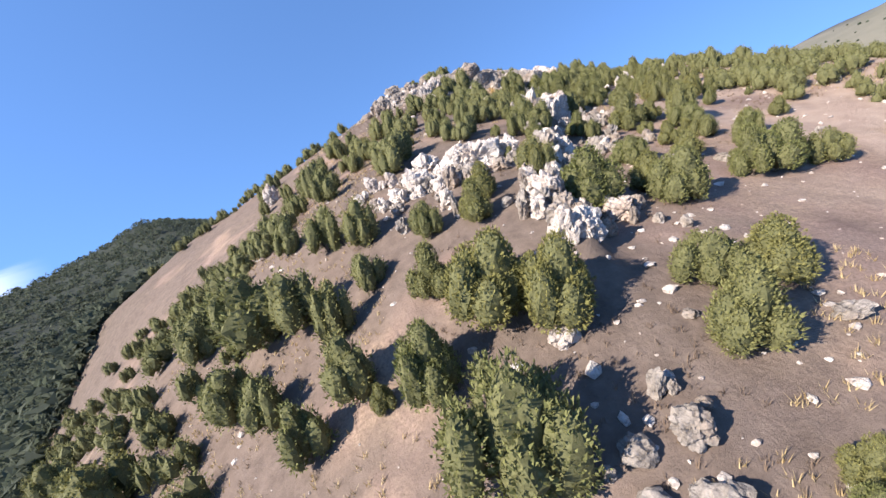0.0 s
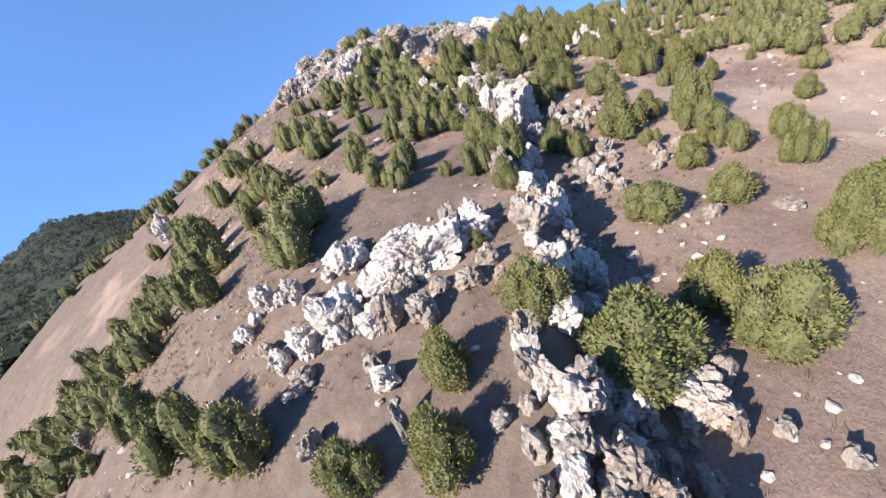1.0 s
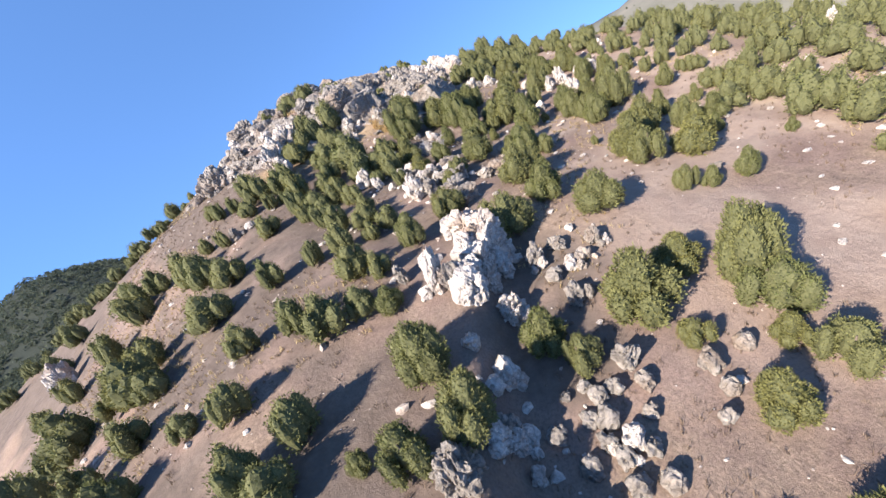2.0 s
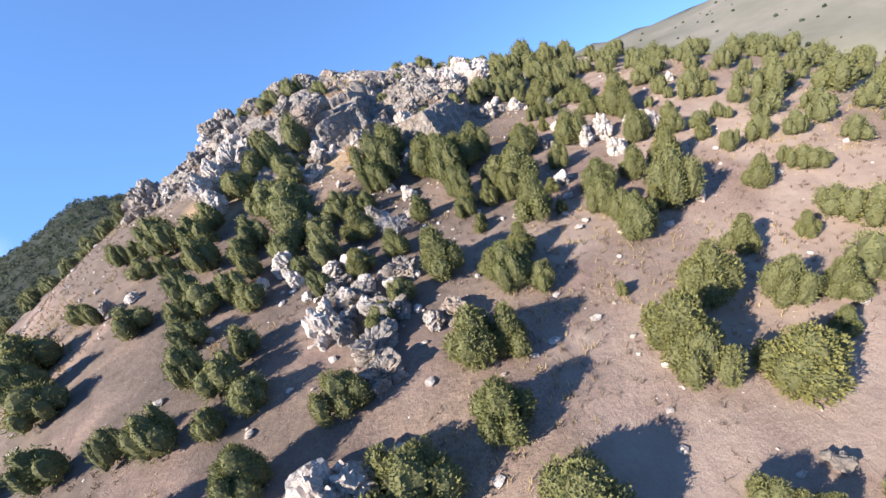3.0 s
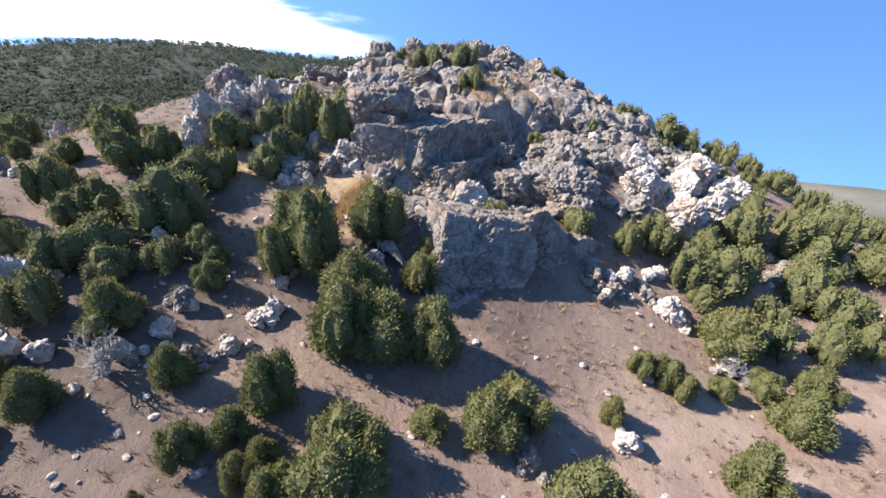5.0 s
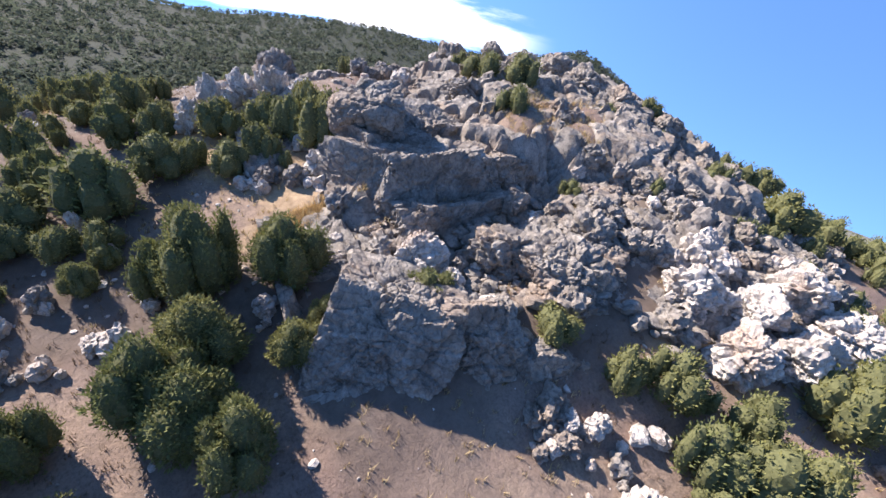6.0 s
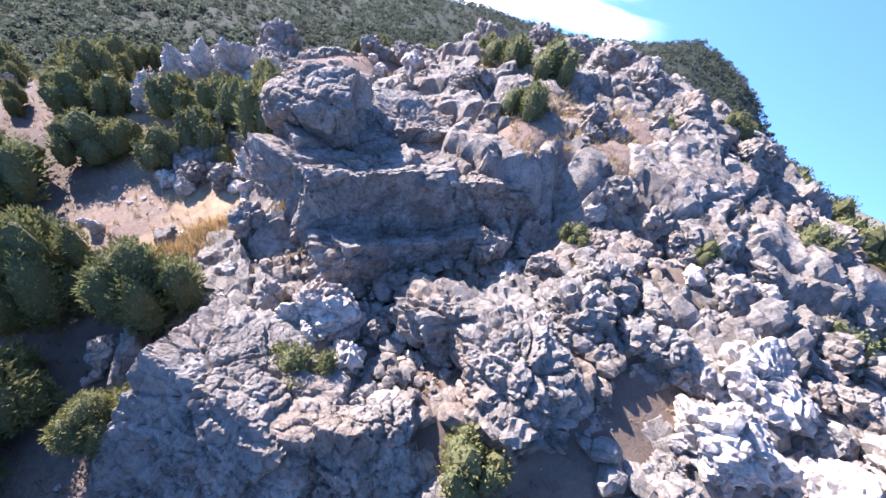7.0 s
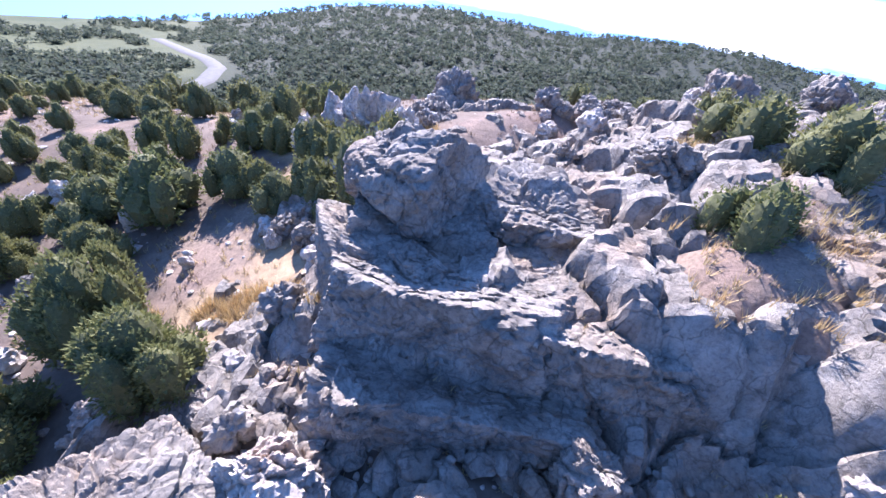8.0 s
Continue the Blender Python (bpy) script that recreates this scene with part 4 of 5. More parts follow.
# ---- the summit ----
def build_bedrock():
    xs, ys = np.arange(-14, 34, 0.16), np.arange(74, 112, 0.16)
    gx, gy = np.meshgrid(xs, ys)
    z, s = summit_top(gx, gy)
    steep = smooth(-9.0, -6.5, s)

    def joints(scale, seed):
        """Blocks: each cell of a jittered grid has its own height; grooves run between the cells."""
        u, v = gx / scale + 1.2 * fbm(gx / 3.0, gy / 3.0, 3, seed + 5), gy / scale + 1.2 * fbm(gx / 3.0 + 40, gy / 3.0, 3, seed + 6)
        first, second, own = np.full(gx.shape, 9.0), np.full(gx.shape, 9.0), np.zeros(gx.shape)
        for i in (-1, 0, 1):
            for j in (-1, 0, 1):
                cx, cy = np.floor(u) + i, np.floor(v) + j
                d = np.hypot(cx + lattice(cx, cy, seed) - u, cy + lattice(cx, cy, seed + 1) - v)
                closer = d < first
                second = np.where(closer, first, np.minimum(second, d))
                own = np.where(closer, lattice(cx, cy, seed + 2), own)
                first = np.where(closer, d, first)
        return own - 0.5 - 0.5 * np.maximum(0.12 - second + first, 0) / 0.12

    soft = smooth(1.5, 4.5, s) * smooth(-0.1, 0.2, fbm(gx / 6.0, gy / 6.0, 3, 81))
    soft = soft * smooth(8, 11, gx)
    z = 0.5 + z + steep * (1 - 0.7 * soft) * (1.5 * joints(4.4, 61) + 0.7 * joints(2.1, 31) + 0.30 * joints(0.95, 37) + 0.10 * joints(0.5, 43) + 0.36 * fbm(gx / 1.5, gy / 1.5, 4, 47) + 0.10 * fbm(gx / 0.5, gy / 0.5, 3, 49)) - 0.5 * soft
    gxx = gx + fbm(gx / 1.1, z / 1.1, 3, 51) * 0.32 * steep
    gyy = gy + fbm(gy / 1.1, z / 1.1, 3, 61) * 0.32 * steep
    idx = np.arange(gx.size).reshape(gx.shape)
    quads = np.stack([idx[:-1, :-1], idx[:-1, 1:], idx[1:, 1:], idx[1:, :-1]], -1).reshape(-1, 4)
    ok = ((s > -9.0) & (z > height(gx, gy) - 1.2)).ravel()
    quads = quads[ok[quads].all(1)]
    used = np.unique(quads)
    remap = np.full(gx.size, -1)
    remap[used] = np.arange(len(used))
    verts = np.stack([gxx, gyy, z], -1).reshape(-1, 3)[used]
    ob = mesh_object("bedrock", verts.tolist(), remap[quads].tolist(), ROCK)
    smooth_by_angle(ob)
    tagged(ob, "grey fractured limestone bedrock of the summit", "bedrock", kind="structure")


build_bedrock()
GREY = "grey cracked limestone block below the cliff"
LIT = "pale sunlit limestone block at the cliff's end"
RIM = "rounded grey limestone block on the skyline"
DARK = "dark jagged limestone outcrop on the far slope"
TOP, WALL, SLAB = "grey overhanging limestone block high on the cliff", "grey limestone wall with a ledge along its top", "tilted grey limestone slab with a sunlit pale edge"
rock("cliff_block", 11.2, 81.5, 45.8, (3.5, 3.9, 4.7), 14, ROCK, 1, 7, 0.55, (4, -6), TOP, "cliff blocks", 14, True)
rock("cliff_block", 10.9, 80.9, 48.7, (2.3, 2.6, 2.4), -20, ROCK, 61, 6, 0.55, (12, -14), TOP, "cliff blocks", 10)
rock("cliff_block", 10.0, 85.2, 46.7, (2.6, 4.2, 3.6), 10, ROCK, 41, 6, 0.7, (0, 0), "grey limestone shoulder behind the cliff wall", "cliff blocks", 12, True)
rock("cliff_wall", 13.5, 82.6, 43.9, (3.8, 6.6, 6.8), 2, ROCK, 2, 7, 0.6, (2, 3), WALL, "cliff blocks", 8, True)
rock("cliff_wall", 13.4, 89.0, 44.4, (3.9, 5.4, 6.4), -2, ROCK, 42, 7, 0.6, (0, 2), WALL, "cliff blocks", 6, True)
rock("cliff_wall", 15.4, 84.6, 41.9, (3.7, 7.4, 6.0), 3, ROCK, 95, 7, 0.7, (0, -6), "broken grey limestone foot of the cliff wall", "cliff blocks", 8, True)
rock("cliff_block", 17.3, 81.8, 44.2, (1.0, 1.3, 3.0), 8, ROCK, 63, 6, 0.6, (0, 3), "squared grey limestone block leaning on the cliff wall", "cliff blocks", 6, True)
rock("cliff_block", 17.6, 87.6, 45.0, (0.9, 1.1, 2.6), 12, ROCK, 64, 6, 0.7, (0, 3), "squared grey limestone block leaning on the cliff wall", "cliff blocks", 8, True)
rock("leaning_slab", 22.4, 77.2, 41.7, (2.5, 4.0, 5.7), -36, ROCK, 3, 7, 0.6, (-10, -24), SLAB, "cliff blocks", 6, True)
rock("leaning_slab", 24.2, 80.9, 41.3, (2.7, 3.8, 5.2), -32, ROCK, 44, 7, 0.65, (4, -20), "tilted grey limestone slab split from its neighbour", "cliff blocks", 6, True)
rock("leaning_slab", 25.9, 84.2, 40.8, (2.4, 3.0, 3.6), -28, ROCK, 94, 6, 0.7, (-6, -16), "broken grey limestone slab at the foot of the cliff", "cliff blocks", 8, True)
rock("cliff_block", 19.3, 80.2, 43.2, (1.7, 1.9, 2.9), 10, PALE, 4, 6, 1.0, (5, 0), "stack of pale broken limestone before the cliff", "cliff blocks")
rock("cliff_block", 22.8, 86.8, 44.0, (2.3, 2.6, 2.7), -30, ROCK, 91, 6, 0.9, (0, 6), GREY, "cliff blocks")
rock("cliff_block", 21.8, 90.1, 44.2, (2.2, 2.5, 2.6), 15, ROCK, 92, 6, 0.9, (0, 6), GREY, "cliff blocks")
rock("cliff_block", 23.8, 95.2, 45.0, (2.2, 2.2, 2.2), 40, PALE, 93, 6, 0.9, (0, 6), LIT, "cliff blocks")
for x, y, z, size, turn, mat, seed, label in (
    (20.6, 85.0, 44.0, (1.9, 2.4, 2.4), -30, ROCK, 5, GREY),
    (27.2, 82.8, 41.0, (1.8, 1.6, 1.5), 20, ROCK, 47, GREY),
    (6.8, 90.0, 50.2, (1.6, 1.4, 1.3), 30, ROCK, 48, GREY),
    (3.8, 92.6, 50.8, (1.7, 1.5, 1.2), 60, ROCK, 49, GREY),
    (5.6, 95.6, 51.0, (1.5, 1.7, 1.1), 10, ROCK, 50, GREY),
    (24.2, 86.4, 42.6, (2.0, 2.2, 2.4), -35, ROCK, 6, GREY),
    (21.6, 89.8, 45.2, (1.9, 2.0, 1.9), 15, ROCK, 7, GREY),
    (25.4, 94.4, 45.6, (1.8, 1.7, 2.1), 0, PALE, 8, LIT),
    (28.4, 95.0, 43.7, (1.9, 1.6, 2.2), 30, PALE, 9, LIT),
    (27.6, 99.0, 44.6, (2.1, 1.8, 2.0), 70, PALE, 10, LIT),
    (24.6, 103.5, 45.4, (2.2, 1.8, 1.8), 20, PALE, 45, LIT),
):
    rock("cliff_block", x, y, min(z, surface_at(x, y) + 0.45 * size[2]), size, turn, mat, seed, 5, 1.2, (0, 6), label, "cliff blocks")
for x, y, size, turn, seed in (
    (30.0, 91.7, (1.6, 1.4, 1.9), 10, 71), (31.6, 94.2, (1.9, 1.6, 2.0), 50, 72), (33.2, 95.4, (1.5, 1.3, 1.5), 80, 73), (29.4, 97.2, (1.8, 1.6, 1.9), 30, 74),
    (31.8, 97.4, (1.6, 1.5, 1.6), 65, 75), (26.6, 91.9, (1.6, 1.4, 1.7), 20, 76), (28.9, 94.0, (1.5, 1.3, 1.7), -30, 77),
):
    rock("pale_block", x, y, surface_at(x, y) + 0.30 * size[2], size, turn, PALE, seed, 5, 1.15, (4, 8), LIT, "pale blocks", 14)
for x, y, z, size, turn, seed in (
    (-3.6, 99.6, 52.6, (1.9, 1.8, 1.8), 0, 11), (0.4, 100.9, 52.0, (2.2, 1.8, 1.5), 30, 12), (4.4, 101.2, 52.1, (2.3, 2.0, 1.7), 60, 13),
    (8.4, 101.0, 51.7, (2.2, 1.9, 1.7), 10, 14), (11.6, 101.6, 50.9, (2.0, 1.8, 1.6), 45, 15), (14.8, 104.2, 49.2, (1.8, 1.6, 1.4), 80, 46), (-4.2, 94.8, 51.0, (1.8, 1.8, 1.7), 45, 16),
):
    rock("ridge_block", x, y, surface_at(x, y) + 0.30 * size[2], size, turn, ROCK, seed, 5, 1.0, (0, 0), RIM, "ridge blocks")
for x, y, z, size, turn, seed in (
    (-6.2, 78.6, 46.8, (2.3, 2.0, 3.0), 0, 17), (-8.9, 79.4, 45.8, (2.0, 1.7, 2.2), 40, 18), (-11.6, 81.0, 45.0, (1.6, 1.5, 1.7), 80, 19), (-3.4, 78.4, 46.6, (2.2, 1.8, 2.2), 20, 20), (-0.6, 79.0, 46.6, (1.9, 1.6, 1.7), 55, 21),
):
    rock("outcrop", x, y, z, size, turn, ROCK, seed, 5, 1.3, (0, 0), DARK, "side outcrops")


def build_soil_pocket(x, y, reach, seed):
    """A pocket of soil that fills the joints of the bedrock; the higher blocks stand out of it."""
    rings, spokes = 12, 40
    px, py = [], []
    for i in range(rings + 1):
        for k in range(spokes):
            t = 2 * math.pi * k / spokes
            d = reach * i / rings * (1 + 0.9 * float(fbm(np.array(2 * math.cos(t) + seed), np.array(2 * math.sin(t)), 3, seed)))
            px.append(x + d * math.cos(t))
            py.append(y + d * math.sin(t))
    px, py = np.array(px), np.array(py)
    edge = np.repeat(np.arange(rings + 1) / rings, spokes)
    z = summit_top(px, py)[0] + 0.86 - 0.9 * edge**3 + 0.16 * fbm(px / 0.8, py / 0.8, 3, seed)
    faces = [(i * spokes + k, i * spokes + (k + 1) % spokes, (i + 1) * spokes + (k + 1) % spokes, (i + 1) * spokes + k) for i in range(rings) for k in range(spokes)]
    ob = mesh_object("soil_pocket", np.stack([px, py, z], -1).tolist(), faces, SOIL)
    tagged(ob, "pocket of tan soil with dry grass among the bedrock", "soil", kind="structure")


POCKETS = ((12.6, 91.4, 2.3), (15.2, 94.6, 2.0), (18.4, 97.0, 2.0), (9.6, 93.0, 1.7), (13.4, 97.0, 2.0), (5.8, 91.6, 1.7))
for k, (x, y, reach) in enumerate(POCKETS):
    build_soil_pocket(x, y, reach, 120 + k)
r2 = random.Random(9)
spots = 0
while spots < 260:
    x, y = r2.uniform(-6, 31), r2.uniform(77, 106)
    s = float(summit_top(np.array(x), np.array(y))[1])
    if not -8 < s < 5 or (s > 1.5 and r2.random() < 0.6) or (10 < x < 18.5 and 78 < y < 91.5) or (x < 12 and 79 < y < 85):
        continue
    w = r2.uniform(0.5, 1.0) ** 2 * 1.5 + 0.25
    boulder(x, y, w * r2.uniform(0.6, 1.0), w, r2, pale=r2.random() < 0.22, sink=0.2, name="summit_rock")
    spots += 1


def build_rubble():
    """Broken stone over the bedrock."""
    r = np.random.default_rng(12)
    bm = bmesh.new()
    bmesh.ops.create_icosphere(bm, subdivisions=2, radius=1)
    ball = np.array([w.co for w in bm.verts])
    tris = np.array([[w.index for w in face.verts] for face in bm.faces])
    bm.free()
    x, y = r.uniform(-6, 31, 9000), r.uniform(76, 106, 9000)
    z, s = summit_top(x, y)
    foot = np.hypot((x - 20.5) / 4.5, (y - 84) / 7) < 1
    z = np.maximum(z, height(x, y) - 0.3)
    keep = (s > -9) & (s < 0) & (foot | (fbm(x / 4.0, y / 4.0, 3, 77) > 0.03)) & ((x > 16.5) | (y > 92))
    x, y, z = x[keep][:1800], y[keep][:1800], z[keep][:1800]
    v, f = [], []
    for n in range(len(x)):
        size = 0.08 + 0.50 * r.random() ** 3
        cut = r.normal(size=(5, 3))
        cut /= np.linalg.norm(cut, axis=1)[:, None]
        k = np.minimum(1, (0.62 / np.maximum(ball @ cut.T, 0.3)).min(1))
        v.append(ball * (k * (1 + r.uniform(-0.08, 0.08, len(ball))))[:, None] * size * (r.uniform(0.8, 1.5), r.uniform(0.8, 1.3), r.uniform(0.6, 1.0)) + (x[n], y[n], z[n] + 0.25 + 0.25 * r.random()))
        f.append(tris + len(ball) * n)
    ob = mesh_object("rubble", np.concatenate(v).tolist(), np.concatenate(f).tolist(), ROCK, flat=True)
    tagged(ob, "loose grey limestone rubble on the summit slope", "rubble", kind="stuff")


build_rubble()


# ---- more junipers, farther off ----
def build_thicket():
    """The junipers of the outer slopes, too many to count: light crowns joined into one mesh."""
    r = random.Random(31)
    kinds = []
    slight = [juniper(r, s, 130, n, 1.65, 4, 1) for s, n in SHAPES]
    for ob in slight:
        me = next(c for c in ob.children if c.name.startswith("crown")).data
        co = np.empty(len(me.vertices) * 3)
        me.vertices.foreach_get("co", co)
        kinds.append((co.reshape(-1, 3), [tuple(p.vertices) for p in me.polygons], [p.material_index for p in me.polygons]))
    for ob in slight:
        for part in (*ob.children, ob):
            bpy.data.objects.remove(part)
    v, f, m, base = [], [], [], 0
    for count, lo, hi in ((300, (-85, 10), (-16, 125)), (50, (-30, 12), (-2, 75)), (230, (24, 30), (62, 118)), (150, (45, 5), (95, 130)), (25, (-14, 104), (40, 130))):
        done = 0
        for _ in range(count * 30):
            x, y = r.uniform(lo[0], hi[0]), r.uniform(lo[1], hi[1])
            if any((x - a) ** 2 + (y - b) ** 2 < 2.2**2 for a, b in PLANTED) or surface_at(x, y) > ground_at(x, y) + 0.3 or (-15 < x < 36 and 8 < y < 98) or (x < 44 and 55 < y < 85):
                continue
            PLANTED.append((x, y))
            co, faces, mats = r.choice(kinds)
            tall = r.uniform(1.3, 2.7)
            wide = tall * r.uniform(0.85, 1.2)
            turn = np.array(Matrix.Rotation(r.uniform(0, 6.28), 3, "Z"))
            v.append((co @ turn.T) * (wide, wide, tall) + (x, y, ground_at(x, y) - 0.05 * tall))
            f += [tuple(base + k for k in face) for face in faces]
            m += mats
            base += len(co)
            done += 1
            if done >= count:
                break
    ob = mesh_object("outer_junipers", np.concatenate(v).tolist(), f, LEAF, flat=True)
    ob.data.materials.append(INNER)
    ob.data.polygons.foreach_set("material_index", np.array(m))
    tagged(ob, "olive-green junipers spread over the outer slopes", "trees", kind="stuff")


build_thicket()


def build_woods():
    """Far woods: many small open crowns of leaf sprays in one mesh."""
    r = np.random.default_rng(8)
    lane = np.array([(MID[0] - d * math.sin(radians(a)), MID[1] + d * math.cos(radians(a))) for a, d in ROAD_R])
    lane = np.concatenate([lane[i] + (lane[i + 1] - lane[i]) * np.linspace(0, 1, 12)[:, None] for i in range(len(lane) - 1)])
    many = 90000
    az, rad = r.uniform(18, 150, many), np.exp(r.uniform(math.log(85), math.log(900), many))
    x, y = MID[0] - rad * np.sin(np.radians(az)), MID[1] + rad * np.cos(np.radians(az))
    thick = fbm(x / 45.0, y / 45.0, 4, 91)
    keep = ~((x > -70) & (rad < 120) & (y < 125)) & (np.interp(az, FAR_AZ, FAR_D) * 1.03 > rad)
    keep &= (thick > -0.09) | (r.random(many) < 0.4)
    keep &= ~((az > 131) & (rad > 240) & (thick < -0.01))
    x, y, az, rad = x[keep][:26000], y[keep][:26000], az[keep][:26000], rad[keep][:26000]
    clear = np.array([az[i] < 118 or np.hypot(lane[:, 0] - x[i], lane[:, 1] - y[i]).min() > 13 for i in range(len(x))])
    x, y, rad = x[clear], y[clear], rad[clear]
    z = height(x, y)
    sprays = 18
    tall = r.uniform(1.6, 3.2, len(x)) * (1 + rad / 900)
    size = np.stack([tall * r.uniform(0.5, 0.8, len(x))] * 2 + [tall * 0.55], -1)[:, None, None, :]
    heart = r.normal(size=(len(x), sprays, 1, 3))
    heart *= r.uniform(0.55, 0.95, (len(x), sprays, 1, 1)) / np.linalg.norm(heart, axis=3, keepdims=True)
    corner = heart + 0.38 * r.normal(size=(len(x), sprays, 3, 3))
    v = corner * size + np.stack([x, y, z + tall * 0.45], -1)[:, None, None, :]
    v = v.reshape(-1, 3)
    ob = mesh_object("far_woods", v.tolist(), np.arange(len(v)).reshape(-1, 3).tolist(), WOODS, flat=True)
    tagged(ob, "dark green juniper woods on the far slopes", "woods", kind="stuff")


def build_shrubs():
    """Sage and low shrubs on the open side."""
    r = np.random.default_rng(18)
    v, f = [], []
    bm = bmesh.new()
    bmesh.ops.create_icosphere(bm, subdivisions=1, radius=1)
    ball = np.array([w.co for w in bm.verts])
    tris = np.array([[w.index for w in face.verts] for face in bm.faces])
    bm.free()
    for n in range(520):
        az, rad = r.uniform(-75, 12), math.exp(r.uniform(math.log(80), math.log(300)))
        x, y = MID[0] - rad * math.sin(radians(az)), MID[1] + rad * math.cos(radians(az))
        tall = r.uniform(0.5, 1.6) if rad > 110 else r.uniform(1.0, 2.4)
        p = ball * (1 + r.uniform(-0.3, 0.3, len(ball)))[:, None] * (tall * 0.6, tall * 0.6, tall * 0.55) + (x, y, ground_at(x, y) + tall * 0.3)
        f.append(tris + len(ball) * n)
        v.append(p)
    ob = mesh_object("far_shrubs", np.concatenate(v).tolist(), np.concatenate(f).tolist(), WOODS, flat=True)
    tagged(ob, "grey-green sagebrush and low junipers on the flats", "shrubs", kind="stuff")


WOODS = leaf_material("far_juniper", (0.062, 0.078, 0.055), (0.110, 0.128, 0.090), 0.5)
build_woods()
build_shrubs()


def build_road():
    pts = []
    for k in range(61):
        t = k / 60 * (len(ROAD_R) - 1)
        i = min(int(t), len(ROAD_R) - 2)
        u = t - i
        az = ROAD_R[i][0] * (1 - u) + ROAD_R[i + 1][0] * u
        rad = ROAD_R[i][1] * (1 - u) + ROAD_R[i + 1][1] * u
        pts.append(Vector((MID[0] - rad * math.sin(radians(az)), MID[1] + rad * math.cos(radians(az)), 0)))
    v, f = [], []
    for k, p in enumerate(pts):
        a, b = pts[max(k - 1, 0)], pts[min(k + 1, len(pts) - 1)]
        side = (b - a).cross(Vector((0, 0, 1))).normalized() * 4.5
        for s in (-1, 1):
            q = p + side * s
            v.append((q.x, q.y, max(ground_at(q.x, q.y), ground_at(p.x, p.y)) + 0.5))
        for s in (1, -1):
            q = p + side * s * 1.25
            v.append((q.x, q.y, ground_at(q.x, q.y) - 0.6))
    for k in range(len(pts) - 1):
        a, b = 4 * k, 4 * k + 4
        f += [(a, a + 1, b + 1, b), (a + 1, a + 2, b + 2, b + 1), (a + 3, a, b, b + 3)]
    ob = mesh_object("road", v, f, ASPHALT)
    tagged(ob, "pale grey two-lane road along the valley floor", "road", kind="structure")


build_road()


# ---- dead trees ----
def dead_tree(x, y, tall, seed):
    r = random.Random(seed)
    v, f = [], []

    def grow(a, way, long, thick, depth):
        b = a + way * long
        cone_limb(v, f, a, b, thick, thick * 0.6, 5 if depth > 1 else 3)
        if depth == 0:
            return
        for _ in range(r.randint(3, 4)):
            turn = Vector((r.gauss(0, 1), r.gauss(0, 1), r.gauss(0.35, 0.6))).normalized()
            grow(a.lerp(b, r.uniform(0.45, 1.0)), (way * 0.55 + turn * 0.8).normalized(), long * r.uniform(0.5, 0.75), thick * 0.55, depth - 1)

    for k in range(4):
        t = k * 1.6 + r.random()
        grow(Vector((0, 0, -0.1)), Vector((0.5 * math.cos(t), 0.5 * math.sin(t), 1)).normalized(), tall * 0.36, tall * 0.030, 4)
    ob = mesh_object("dead_tree", v, f, DEAD)
    ob.location = (x, y, surface_at(x, y))
    tagged(ob, "bare grey dead juniper with a tangle of branches", "dead tree")


dead_tree(16.4, 62.2, 2.7, 3)
dead_tree(35.4, 82.4, 1.7, 5)


# ---- small cover ----
def build_stones():
    r = np.random.default_rng(3)
    bm = bmesh.new()
    bmesh.ops.create_icosphere(bm, subdivisions=1, radius=1)
    ball = np.array([w.co for w in bm.verts])
    tris = np.array([[w.index for w in face.verts] for face in bm.faces])
    bm.free()
    count = 4200
    x, y = r.uniform(-22, 48, count), r.uniform(6, 100, count)
    near = np.abs(x - np.interp(y, SCARP_Y, SCARP_X) - 1.5) < 5.0
    keep = near | (r.random(count) < 0.55)
    x, y = x[keep], y[keep]
    z = height(x, y)
    size = 0.035 + 0.20 * r.random(len(x)) ** 4 + np.where(near[keep], 0.10 * r.random(len(x)) ** 2, 0)
    v, f = [], []
    for n in range(len(x)):
        k = 1 + r.uniform(-0.35, 0.35, len(ball))
        stretch = size[n] * np.array([r.uniform(0.8, 1.6), r.uniform(0.8, 1.4), r.uniform(0.5, 0.9)])
        v.append(ball * k[:, None] * stretch + (x[n], y[n], z[n] + size[n] * 0.15))
        f.append(tris + len(ball) * n)
    ob = mesh_object("loose_stones", np.concatenate(v).tolist(), np.concatenate(f).tolist(), PALE, flat=True)
    tagged(ob, "scattered pale limestone pebbles and cobbles on the soil", "stones", kind="stuff")


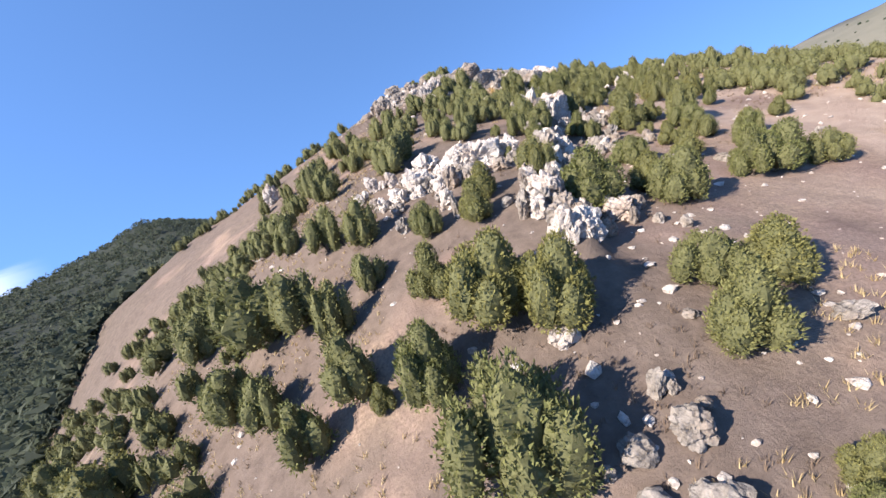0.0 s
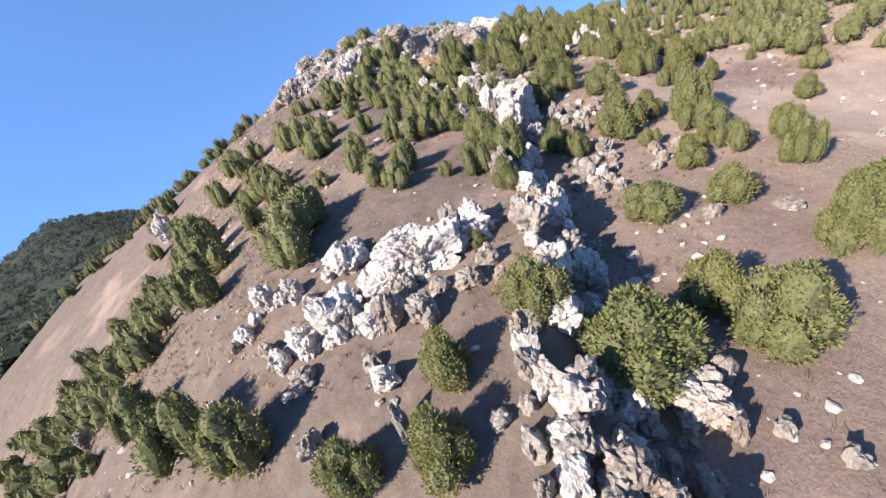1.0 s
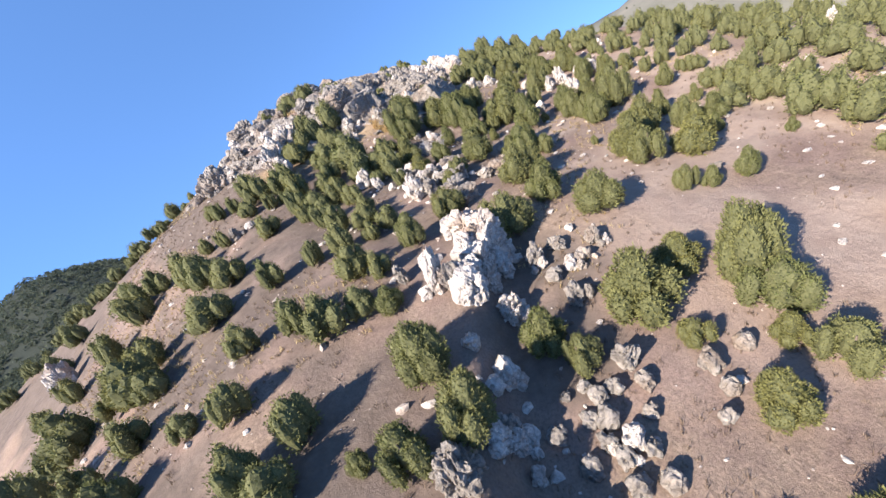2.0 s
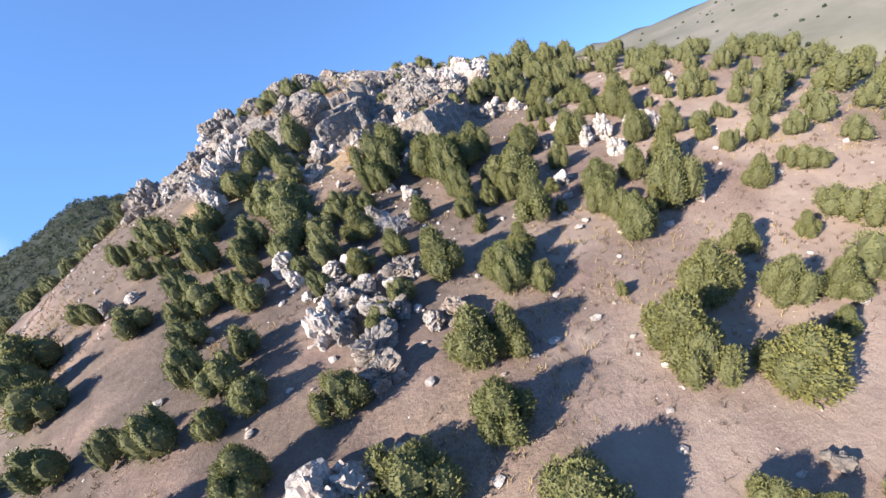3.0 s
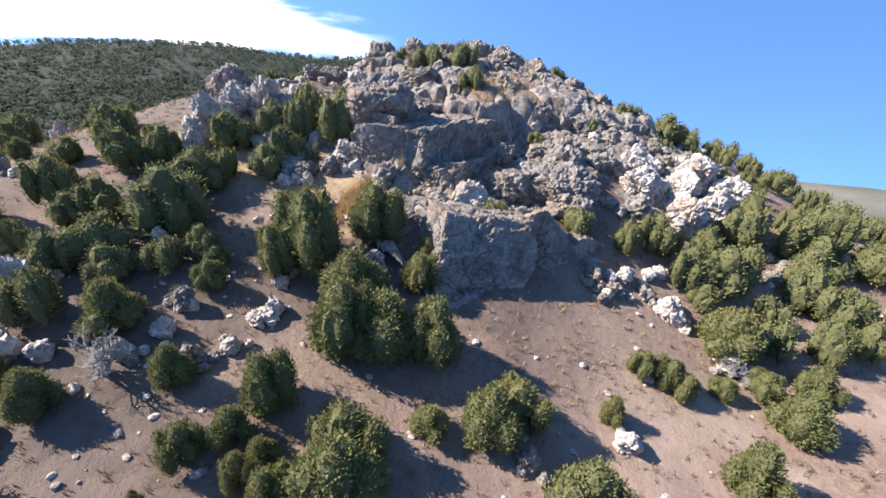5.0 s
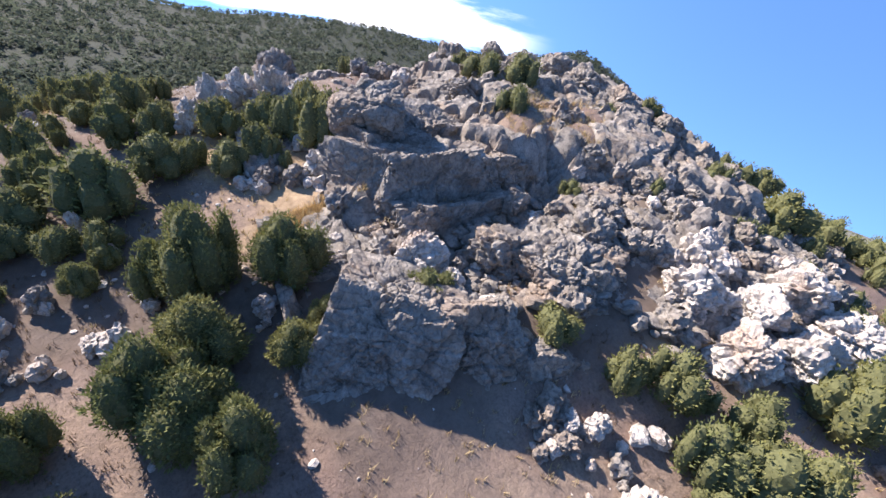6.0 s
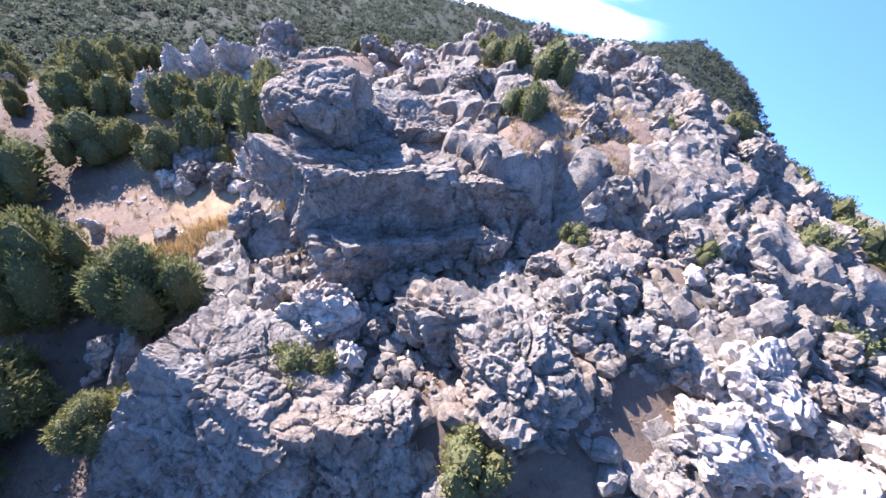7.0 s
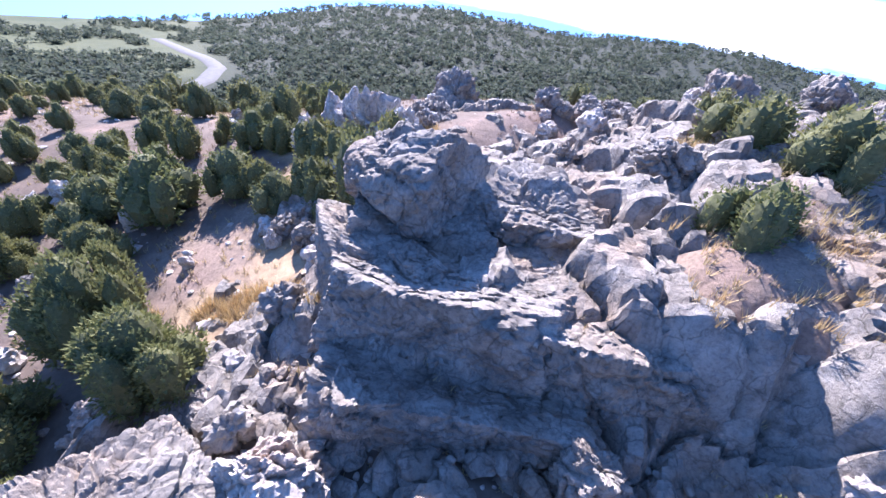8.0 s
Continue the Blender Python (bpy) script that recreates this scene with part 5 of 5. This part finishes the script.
def build_grass(name, count, tall, mat, label, lush, seed, lo=(-24, 6), hi=(50, 104), lift=-0.15):
    r = np.random.default_rng(seed)
    x, y = r.uniform(lo[0], hi[0], count), r.uniform(lo[1], hi[1], count)
    patch = fbm(x / 9.0, y / 9.0, 4, seed)
    keep = patch > lush
    x, y = x[keep], y[keep]
    inside = summit_top(x, y)
    z = np.maximum(height(x, y), np.where(inside[1] > -9, inside[0] + lift, -999))
    n, blades = len(x), 9
    ang, lean = r.uniform(0, 2 * np.pi, (n, blades)), r.uniform(0.1, 0.8, (n, blades))
    long = tall * r.uniform(0.5, 1.2, (n, blades))
    fx, fy = x[:, None] + 0.09 * np.cos(ang * 3), y[:, None] + 0.09 * np.sin(ang * 5)
    w = 0.012 + 0.008 * r.random((n, blades))
    a = np.stack([fx - w * np.sin(ang), fy + w * np.cos(ang), np.broadcast_to(z[:, None], fx.shape) - 0.02], -1)
    b = np.stack([fx + w * np.sin(ang), fy - w * np.cos(ang), np.broadcast_to(z[:, None], fx.shape) - 0.02], -1)
    c = np.stack([fx + long * lean * np.cos(ang), fy + long * lean * np.sin(ang), z[:, None] + long * (1 - 0.4 * lean)], -1)
    v = np.stack([a, b, c], 2).reshape(-1, 3)
    ob = mesh_object(name, v.tolist(), np.arange(len(v)).reshape(-1, 3).tolist(), mat, flat=True)
    tagged(ob, label, "grass", kind="stuff")


build_stones()
build_grass("dry_grass", 16000, 0.30, STRAW, "tufts of straw-coloured dry grass over the slope", 0.02, 5)
build_grass("dry_brush", 15000, 0.24, TWIG, "low brown brush and weeds on the soil", -0.03, 6)
build_grass("golden_grass", 7500, 0.45, STRAW, "dense golden dry grass in the lee of the cliff", -0.06, 7, (1, 70.5), (15, 79.5))
build_grass("golden_grass", 1500, 0.40, STRAW, "dense golden dry grass below the pale blocks", -0.02, 8, (25, 90), (31, 97))
for x, y, reach in POCKETS:
    build_grass("golden_grass", 110, 0.38, STRAW, "golden dry grass in a pocket of the bedrock", -0.3, int(10 * x), (x - reach, y - reach), (x + reach, y + reach), 0.72)
